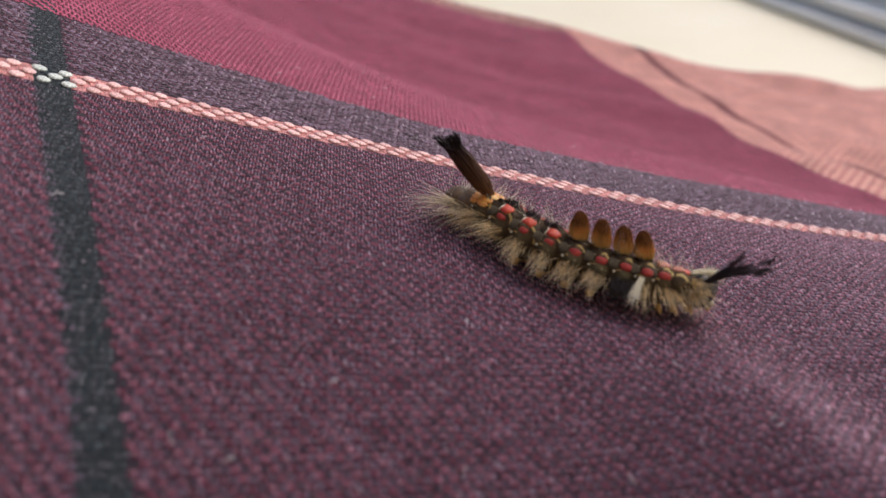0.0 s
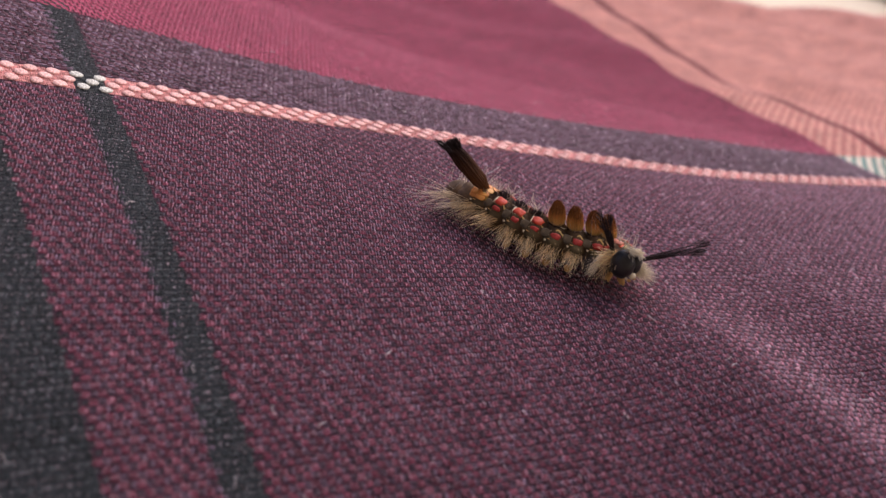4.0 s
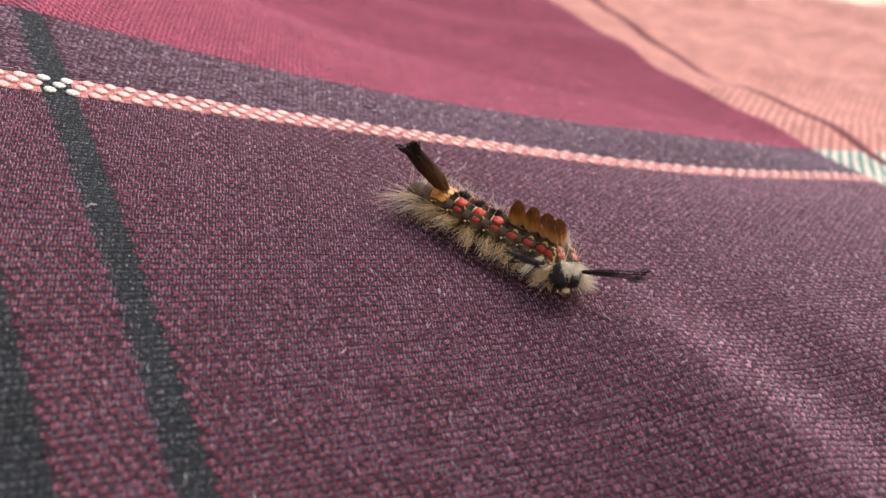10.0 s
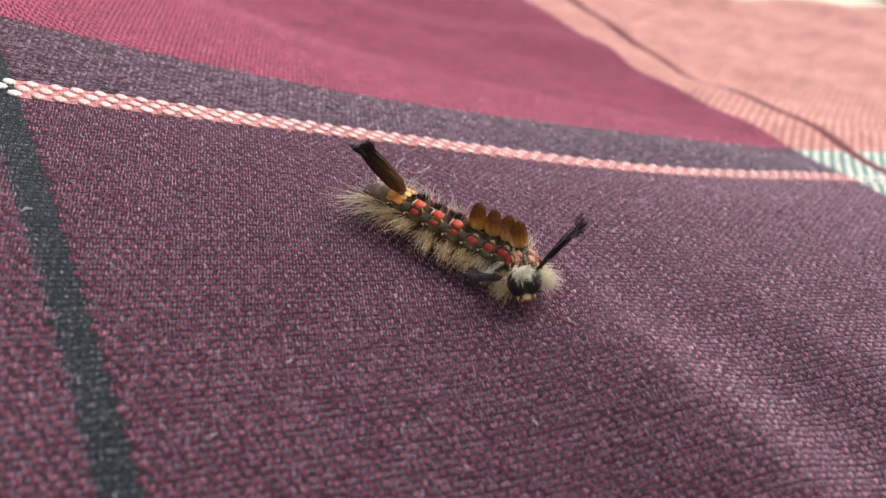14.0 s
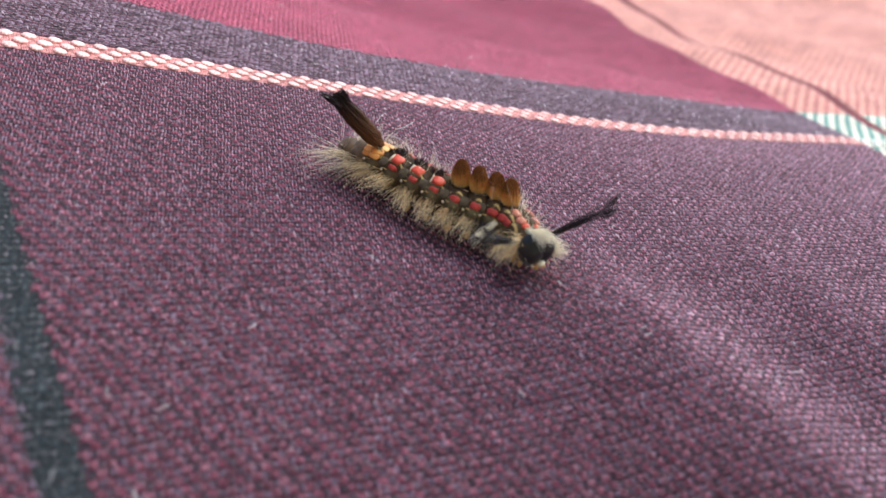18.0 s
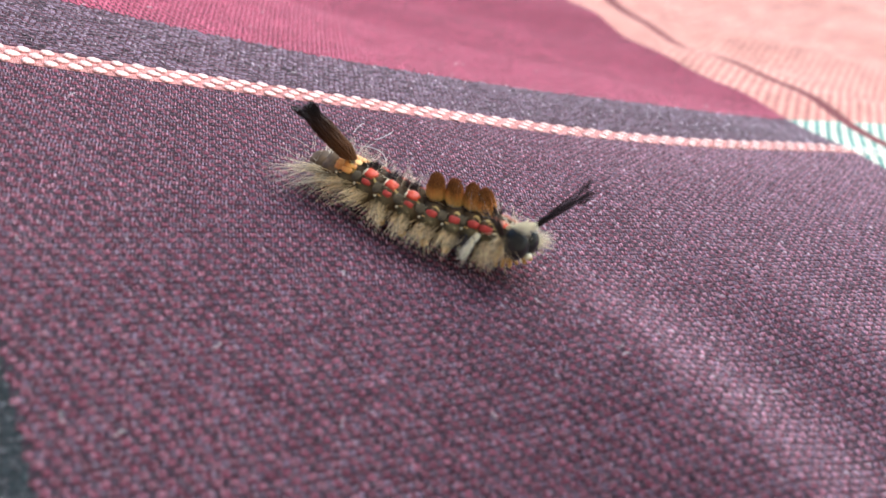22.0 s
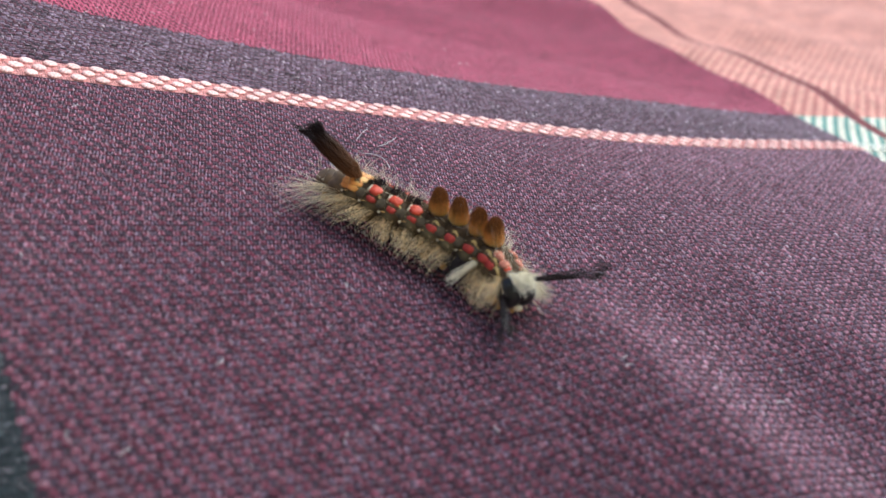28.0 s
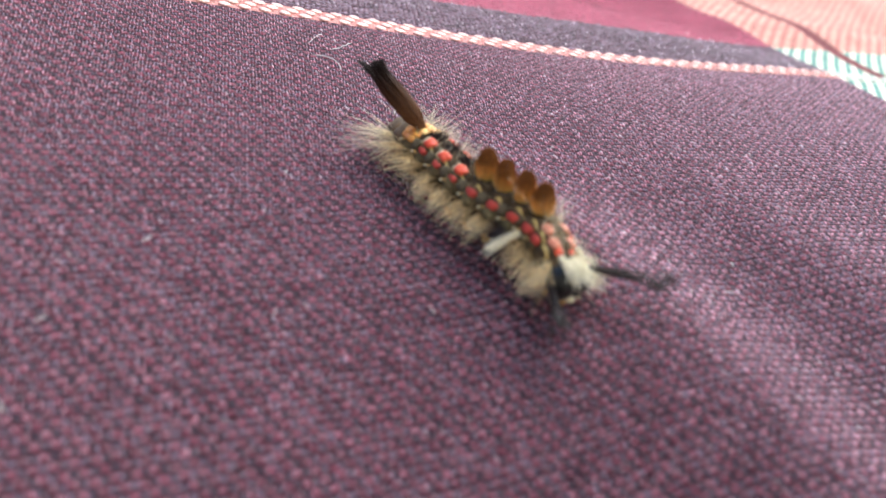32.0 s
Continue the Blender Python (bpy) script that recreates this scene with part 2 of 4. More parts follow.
def build_cloth():
    xs = np.concatenate([np.arange(-130, -46, 2.0), np.arange(-46, 66, 0.5), np.arange(66, 160, 2.0)])
    ys = np.concatenate([np.arange(-120, -36, 2.0), np.arange(-36, 125, 0.5), np.arange(125, 150, 1.0)])
    gx, gy = np.meshgrid(xs, ys)
    gz = cloth_z(gx, gy)
    co = np.stack([gx, gy, gz], -1).reshape(-1, 3) * MM
    nx, ny = len(xs), len(ys)
    a = (np.arange(ny - 1)[:, None] * nx + np.arange(nx - 1)[None]).ravel()
    quads = np.stack([a, a + 1, a + 1 + nx, a + nx], -1)
    me = bpy.data.meshes.new("cloth")
    me.from_pydata(co.tolist(), [], quads.tolist())
    me.polygons.foreach_set("use_smooth", [True] * len(me.polygons))
    u, v = plaid(gx, gy)
    at = me.attributes.new("threads", "FLOAT_VECTOR", "POINT")
    at.data.foreach_set("vector", np.stack([u, v, gx - 0.42 * gy - 0.0022 * np.maximum(gy - 33, 0) ** 2], -1).ravel().astype(np.float32))
    me.materials.append(cloth_material())
    ob = new("cloth", me)
    return tagged(ob, "dark wine and charcoal plaid woven cotton cloth, softly draped", "cloth", kind="structure")


cloth = build_cloth()


def yarn_floats(name, u, v, material, label, strands_each=2, wide=0.16, long=0.30, high=0.06, pick=False, gap=0.16, slant=0.0):
    """Short raised yarn floats, joined into one woven layer. pick: they run along the weft."""
    rng = np.random.default_rng(len(u))
    k = np.tile(np.arange(strands_each) - (strands_each - 1) / 2, len(u))
    u, v = np.repeat(u, strands_each), np.repeat(v, strands_each)
    n = len(u)
    side, run = k * gap + 0.012 * rng.standard_normal(n), 0.03 * rng.standard_normal(n)
    u, v = (u + run, v + side) if pick else (u + side, v + 0.8 * run)
    x, y = from_plaid(u, v)
    p, wf, wp, up = cloth_frame(x, y)
    if pick:
        wf, wp = wp, wf
    ca, za = np.array([-1.0, 0.0, 1.0]), np.array([-0.3, 1.0, -0.3])
    cl, zl = np.array([-1.0, -0.45, 0.45, 1.0]), np.array([-0.25, 0.9, 1.0, -0.25])
    sw = wide * (0.72 + 0.5 * rng.random(n)) / 2
    sl = long * (0.68 + 0.6 * rng.random(n)) / 2
    sh = high * (0.6 + 0.9 * rng.random(n))
    skew = (0.25 if not pick else 0.0) * sw + 0.6 * sw * rng.standard_normal(n)
    skew = skew + slant * sl
    verts = []
    for l, zz in zip(cl, zl):
        for a, za_ in zip(ca, za):
            off = (a * sw - skew * l)[:, None] * wf + (l * sl)[:, None] * wp + (sh * min(zz, za_))[:, None] * up
            verts.append(p + off)
    co = np.stack(verts, 1).reshape(-1, 3) * MM
    base = np.array([[r * 3 + c, r * 3 + c + 1, r * 3 + c + 4, r * 3 + c + 3] for r in range(3) for c in range(2)])
    faces = (np.arange(n)[:, None, None] * 12 + base[None]).reshape(-1, 4)
    me = bpy.data.meshes.new(name)
    me.from_pydata(co.tolist(), [], faces.tolist())
    me.polygons.foreach_set("use_smooth", [True] * len(me.polygons))
    me.materials.append(material)
    ob = new(name, me)
    ob.parent = cloth
    return tagged(ob, label, kind="stuff")


def float_lattice():
    rows = np.arange(-170, 128)
    cols = np.arange(-90, 190)
    rr, cc = np.meshgrid(rows, cols)
    v = (rr + 0.5) * ROW
    u = cc * REPEAT + rr * SHIFT + 0.26 * REPEAT
    rng = np.random.default_rng(4)
    u, v = (u + 0.018 * rng.standard_normal(u.shape)).ravel(), (v + 0.018 * rng.standard_normal(v.shape)).ravel()
    x, y = u * 0.85 - 0.4 * v - 25, v * 0.85 + 0.28 * u + 2
    keep = (np.abs(v) > 1.25) & (x > -42) & (x < 62) & (y > -44) & (y < 60) & (u < 75.2)
    u, v = u[keep], v[keep]
    x, y = from_plaid(u, v)
    keep = (x > -34) & (x < 47) & (y > -28) & (y < 38)
    return u[keep], v[keep]


lu, lv = float_lattice()
in_dark = (np.abs(lu + 0.15) < 1.02) | (lu < -6.4)
red = ~in_dark & (lv < 10.6)
pale = in_dark & (lv < 10.6)
near = red & (lv < 0)
over = red & (lv > 0)
yarn_floats("wine_yarn", lu[near], lv[near], yarn_material("wine_yarn", (0.185, 0.043, 0.070), 0.55), "wine red weft yarn floats", 2, gap=0.16, wide=0.13, long=0.42, high=0.05, pick=True)
yarn_floats("rose_yarn", lu[near], lv[near] + 0.03, yarn_material("rose_yarn", (0.46, 0.240, 0.300), 0.65), "thin pale rose warp threads over the wine floats", 2, gap=0.22, wide=0.058, long=0.36, high=0.085)
yarn_floats("slate_yarn", lu[near] + 0.5 * REPEAT, lv[near], yarn_material("slate_yarn", (0.172, 0.120, 0.168), 0.75), "slate lilac warp yarn floats", 2, gap=0.20, wide=0.10, long=0.36, high=0.06)
yarn_floats("plum_yarn", lu[over], lv[over], yarn_material("plum_yarn", (0.13, 0.065, 0.09), 0.7), "dull plum weft yarn floats", 2, gap=0.16, wide=0.13, long=0.42, high=0.05, pick=True)
yarn_floats("lilac_yarn", lu[over] + 0.5 * REPEAT, lv[over], yarn_material("lilac_yarn", (0.165, 0.120, 0.165), 0.9), "pale lilac weft yarn floats", 2, gap=0.18, wide=0.09, long=0.44, high=0.07, pick=True)
glint = red & (np.random.default_rng(9).random(len(lu)) < 0.09)
yarn_floats("fuzz_yarn", lu[glint] + 0.13, lv[glint] + 0.06, yarn_material("fuzz_yarn", (0.60, 0.50, 0.55), 0.4), "loose pale fibre ends", 1, wide=0.05, long=0.30, high=0.11, slant=0.3)
yarn_floats("charcoal_yarn", lu[in_dark], lv[in_dark], yarn_material("charcoal_yarn", (0.030, 0.040, 0.044), 0.7), "charcoal green yarn floats", high=0.05)
yarn_floats("dark_pick_yarn", lu[pale] + 0.5 * REPEAT, lv[pale], yarn_material("dark_pick_yarn", (0.050, 0.062, 0.066), 0.7), "grey green weft yarn floats", 1, pick=True, high=0.04)
crim = ~in_dark & (lv >= 10.9)
for half in (0.0, 0.5):
    yarn_floats("crimson_yarn", lu[crim] + half * REPEAT, lv[crim], yarn_material("crimson_yarn", (0.45, 0.090, 0.148), 0.3, 0.3), "crimson warp yarn floats", 1, wide=0.16, long=0.40, high=0.04)


def stitch_mesh(name, material):
    """One plump weft float of the pale stripe."""
    bm = bmesh.new()
    bmesh.ops.create_uvsphere(bm, u_segments=8, v_segments=5, radius=1.0)
    for w in bm.verts:
        w.co.x, w.co.y, w.co.z = w.co.x * 0.44, w.co.y * 0.37 * (1.0 - 0.15 * w.co.x), w.co.z * 0.10
    bmesh.ops.transform(bm, matrix=Matrix.Scale(MM, 4), verts=bm.verts)
    me = bpy.data.meshes.new(name)
    bm.to_mesh(me)
    bm.free()
    me.polygons.foreach_set("use_smooth", [True] * len(me.polygons))
    me.materials.append(material)
    return me


def build_stripe():
    rose = stitch_mesh("stitch", yarn_material("rose_stitch", (0.92, 0.55, 0.50), 0.12, 0.4, (0.95, 0.76, 0.72)))
    white = stitch_mesh("stitch_white", yarn_material("white_stitch", (0.70, 0.74, 0.66), 0.08, 0.2, (0.85, 0.87, 0.80)))
    rng = random.Random(7)
    us, vs = [], []
    at = -9 * 1.38
    while at < 86:
        for row in (-1, 0, 1):
            us.append(at + 0.66 * row + rng.gauss(0, 0.035))
            vs.append(0.72 * row + rng.gauss(0, 0.025))
        at += 1.38
    x, y = from_plaid(us, vs)
    p, wf, wp, up = cloth_frame(x, y)
    for k in range(len(us)):
        pale = abs(us[k] + 0.15) < 1.15 or us[k] > 75.3
        ob = new("stitch", white if pale else rose)
        a = 0.05 + rng.gauss(0, 0.08)
        t = wf[k] * math.cos(a) - wp[k] * math.sin(a)
        s = 0.9 + 0.2 * rng.random()
        b = np.cross(up[k], t)
        m = Matrix((t * s, b, up[k])).transposed().to_4x4()
        m.translation = Vector((p[k] + up[k] * 0.06) * MM)
        ob.parent = cloth
        ob.matrix_basis = m


# ---- hair ----
def hair_material(name, stops, rough=0.5, spread=0.35, glow=0.0):
    """Hair coloured along its length; glow: the share of light that passes through it."""
    n = Nodes(name)
    geo = n.tree.nodes.new("ShaderNodeNewGeometry")
    c = n.ramp(n.attr("along").outputs["Fac"], stops)
    r = n.ramp(geo.outputs["Random Per Island"], [(0.0, 1 - spread), (1.0, 1 + spread)])
    c = n.mix(1.0, c, r, "MULTIPLY")
    mat = n.done(c, rough, Specular_IOR_Level=0.4)
    if glow:
        thin, both = n.tree.nodes.new("ShaderNodeBsdfTranslucent"), n.tree.nodes.new("ShaderNodeMixShader")
        n.put(thin.inputs["Color"], c)
        both.inputs[0].default_value = glow
        n.tree.links.new(n.bsdf.outputs[0], both.inputs[1])
        n.tree.links.new(thin.outputs[0], both.inputs[2])
        n.tree.links.new(both.outputs[0], n.tree.nodes["Material Output"].inputs["Surface"])
    return mat


def strands(name, roots, ways, lengths, width, material, parent, bend=0.0, label="", seed=1, tip=0.15, curl=0.0, belly=None):
    """Tapered hairs in millimetres in the parent's space; bend pulls the tips down, curl scatters them, belly bows them outwards."""
    roots, ways, lengths = np.asarray(roots, float), np.asarray(ways, float), np.asarray(lengths, float)
    rng = np.random.default_rng(1000 + seed)
    n = len(roots)
    ways = ways / np.linalg.norm(ways, axis=1, keepdims=True)
    side = np.cross(ways, rng.standard_normal((n, 3)))
    side /= np.linalg.norm(side, axis=1, keepdims=True)
    other = np.cross(ways, side)
    steps = np.array([0.0, 0.3, 0.65, 1.0])
    wob = curl * rng.standard_normal((n, 3))
    verts, along = [], []
    for s in steps:
        c = roots + ways * (lengths * s)[:, None] + (wob + np.array([0, 0, -bend])) * (lengths * s * s)[:, None]
        if belly is not None:
            c = c + belly * math.sin(math.pi * min(1.0, s * 1.1)) ** 0.8
        w = width * (1 - (1 - tip) * s) / 2
        for k in range(3):
            a = k * 2.0944
            verts.append(c + w * (math.cos(a) * side + math.sin(a) * other))
            along.append(np.full(n, s))
    co = np.stack(verts, 1).reshape(-1, 3) * MM
    al = np.stack(along, 1).ravel()
    base = np.array([[r * 3 + k, r * 3 + (k + 1) % 3, r * 3 + 3 + (k + 1) % 3, r * 3 + 3 + k] for r in range(3) for k in range(3)])
    faces = (np.arange(n)[:, None, None] * 12 + base[None]).reshape(-1, 4)
    me = bpy.data.meshes.new(name)
    me.from_pydata(co.tolist(), [], faces.tolist())
    me.polygons.foreach_set("use_smooth", [True] * len(me.polygons))
    me.attributes.new("along", "FLOAT", "POINT").data.foreach_set("value", al.astype(np.float32))
    me.materials.append(material)
    ob = new(name, me)
    ob.parent = parent
    return tagged(ob, label)


H_SIDE = hair_material("pale_side_hair", [(0.0, (0.52, 0.36, 0.15)), (0.30, (0.92, 0.74, 0.43)), (1.0, (1.0, 0.92, 0.70))], spread=0.5, glow=0.40)
H_TAIL = hair_material("grey_tail_hair", [(0.0, (0.62, 0.50, 0.30)), (0.4, (0.94, 0.85, 0.64)), (1.0, (0.62, 0.55, 0.48))], spread=0.5, glow=0.30)
H_WHITE = hair_material("white_hair", [(0.0, (0.85, 0.78, 0.58)), (0.4, (1.0, 0.93, 0.74)), (1.0, (1.0, 0.95, 0.80))], spread=0.08, glow=0.3)
H_BRUSH = hair_material("ochre_brush_hair", [(0.0, (1.0, 0.80, 0.32)), (0.48, (1.0, 0.66, 0.20)), (0.78, (0.78, 0.35, 0.08)), (1.0, (0.26, 0.10, 0.035))], spread=0.25, glow=0.5)
H_PLUME = hair_material("brown_plume_hair", [(0.0, (0.26, 0.11, 0.04)), (0.55, (0.17, 0.072, 0.032)), (0.8, (0.07, 0.03, 0.02)), (1.0, (0.016, 0.009, 0.010))], 0.45, glow=0.35)
H_BLACK = hair_material("black_hair", [(0.0, (0.03, 0.016, 0.014)), (1.0, (0.016, 0.009, 0.012))], 0.4)


def skin_material():
    """Dark velvety back with a broken yellow line, olive flanks and pale flecks."""
    n = Nodes("caterpillar_skin")
    tc = n.tree.nodes.new("ShaderNodeTexCoord")
    sep = n.tree.nodes.new("ShaderNodeSeparateXYZ")
    n.tree.links.new(tc.outputs["Object"], sep.inputs[0])
    y = n.math("ABSOLUTE", n.math("MULTIPLY", sep.outputs[1], 1000.0))
    g = n.noise(1800.0, 4)
    dark = n.ramp(g, [(0.3, (0.034, 0.022, 0.012)), (0.75, (0.130, 0.080, 0.038))])
    flank = n.ramp(g, [(0.3, (0.07, 0.062, 0.034)), (0.8, (0.21, 0.17, 0.085))])
    col = n.mix(n.math("SMOOTH_MIN", n.math("MULTIPLY", n.math("MAXIMUM", n.math("SUBTRACT", y, 1.0), 0.0), 3.0), 1.0, 0.2), dark, flank)
    line = n.math("MULTIPLY", n.math("COMPARE", n.math("ADD", y, n.math("MULTIPLY", g, 0.25)), 0.98, 0.045), n.math("GREATER_THAN", n.noise(1100.0, 1), 0.47))
    col = n.mix(line, col, (0.62, 0.44, 0.16))
    fleck = n.math("GREATER_THAN", n.noise(4200.0, 1), 0.70)
    col = n.mix(n.math("MULTIPLY", fleck, 0.7), col, (0.45, 0.38, 0.22))
    n.bump(n.noise(6000.0, 3), 0.6, 0.00008)
    return n.done(col, 0.7, Specular_IOR_Level=0.15)


def plain_material(name, lo, hi, scale, rough, bump=0.3, **more):
    n = Nodes(name)
    g = n.noise(scale, 3)
    n.bump(g, bump, 0.00006)
    return n.done(n.ramp(g, [(0.3, lo), (0.7, hi)]), rough, **more)


SKIN = skin_material()
TAIL_SKIN = plain_material("tail_skin", (0.07, 0.038, 0.015), (0.17, 0.10, 0.042), 2200, 0.6, 0.6)
VELVET = plain_material("dark_velvet_skin", (0.048, 0.036, 0.020), (0.130, 0.098, 0.052), 3000, 0.85, 0.8)
SCARLET = plain_material("scarlet_wart_skin", (0.50, 0.03, 0.012), (0.85, 0.12, 0.04), 2600, 0.5, 0.8)
DUSKY = plain_material("dusky_wart_skin", (0.40, 0.10, 0.06), (0.72, 0.30, 0.18), 2600, 0.6, 0.8)
YELLOW = plain_material("yellow_skin", (0.74, 0.36, 0.07), (0.92, 0.62, 0.22), 2500, 0.45)
RED = plain_material("red_wart_skin", (0.22, 0.014, 0.011), (0.56, 0.05, 0.028), 2600, 0.6, 0.8)
ORANGE = plain_material("orange_skin", (0.60, 0.18, 0.025), (0.82, 0.40, 0.08), 2500, 0.45)
CREAM = plain_material("cream_skin", (0.66, 0.58, 0.36), (0.88, 0.83, 0.62), 2500, 0.35)
HEAD = plain_material("head_shell", (0.006, 0.006, 0.006), (0.02, 0.021, 0.019), 2500, 0.30, 0.2, Specular_IOR_Level=0.4)
LEG = plain_material("leg_skin", (0.45, 0.24, 0.06), (0.68, 0.42, 0.14), 2500, 0.45)


def blob(bm, center, radii, turn=None, segs=10, rings=7):
    m = Matrix.Translation(Vector(center) * MM) @ (turn.to_matrix().to_4x4() if turn else Matrix()) @ Matrix.Diagonal((*(r * MM for r in radii), 1))
    return bmesh.ops.create_uvsphere(bm, u_segments=segs, v_segments=rings, radius=1.0, matrix=m)["verts"]


def blob_part(name, center, radii, material, parent, label="", turn=None, segs=10, rings=7, lumpy=0.0):
    bm = bmesh.new()
    vs = blob(bm, center, radii, turn, segs, rings)
    if lumpy:
        c = Vector(center) * MM
        for p in vs:
            p.co = c + (p.co - c) * (1 + lumpy * noise.noise((p.co - c) * 4500 + Vector(center) * 7))
    return part(name, bm, material, parent, label)


def cone_ways(rng, n, way, spread):
    w = np.asarray(way, float)[None] + spread * rng.standard_normal((n, 3))
    return w


def wart(name, center, radii, tilt, material, parent, label, seed):
    """A low lumpy pad with squarish outline, lying on the skin that is tilted sideways."""
    bm = bmesh.new()
    bmesh.ops.create_uvsphere(bm, u_segments=14, v_segments=8, radius=1.0)
    for p in bm.verts:
        q = Vector(tuple(math.copysign(abs(a) ** 0.72, a) for a in p.co))
        q *= 1 + 0.28 * noise.noise(q * 1.6 + Vector((seed * 3.7, 1, 2))) + 0.12 * noise.noise(q * 4.0 + Vector((seed, 5, 2)))
        p.co = Vector((q.x * radii[0], q.y * radii[1], q.z * radii[2])) * MM
    m = Matrix.Translation(Vector(center) * MM) @ Matrix.Rotation(radians(tilt), 4, "X")
    bmesh.ops.transform(bm, matrix=m, verts=bm.verts)
    return part(name, bm, material, parent, label)


def plume(name, base, way, length, foot, swell, n, width, material, parent, label, rng, splay=0.05, lobes=3, lobe=0.5, m=34, tuft=0.075):
    """A narrow bundle of hairs, fuller towards its end, which splits into clubbed feathery black lobes."""
    d = np.asarray(way, float)
    d /= np.linalg.norm(d)
    p = np.cross(d, (0.3, 1.0, 0.1))
    p /= np.linalg.norm(p)
    q = np.cross(d, p)
    a, r = rng.uniform(0, 2 * math.pi, n), np.sqrt(rng.random(n))
    out = (r * np.cos(a))[:, None] * p + (r * np.sin(a))[:, None] * q
    roots = np.asarray(base)[None] + foot * out
    ln = length * (0.55 + 0.42 * rng.random(n) ** 0.7)
    ob = strands(name, roots, d[None] + splay * out + 0.012 * rng.standard_normal((n, 3)), ln, width, material, parent, label=label, seed=n, tip=0.6, curl=0.012, belly=swell * out)
    holder = ob if parent is caterpillar else parent
    wide = (foot + splay * length) * 0.9
    for j in range(lobes):
        b = 2 * math.pi * (j + 0.3) / lobes
        off = wide * (math.cos(b) * p + math.sin(b) * q)
        reach = length * rng.uniform(0.76, 0.95) * np.ones(m)
        tips = np.asarray(base)[None] + off[None] + d[None] * (reach * rng.uniform(0.86, 1.0, m))[:, None] + 0.05 * rng.standard_normal((m, 3))
        ways = d[None] * 1.0 + 0.35 * off[None] / max(wide, 0.01) + 0.16 * rng.standard_normal((m, 3))
        strands("plume_tip", tips, ways, lobe * (0.6 + 0.6 * rng.random(m)), tuft, H_BLACK, holder, label="feathered black tip", seed=m + j, tip=0.9)
    return ob


# widths of the body from the neck to the tail end, in millimetres
WIDTH = (0.95, 1.10, 1.20, 1.26, 1.29, 1.31, 1.32, 1.33, 1.33, 1.30, 1.22, 1.05, 0.80)


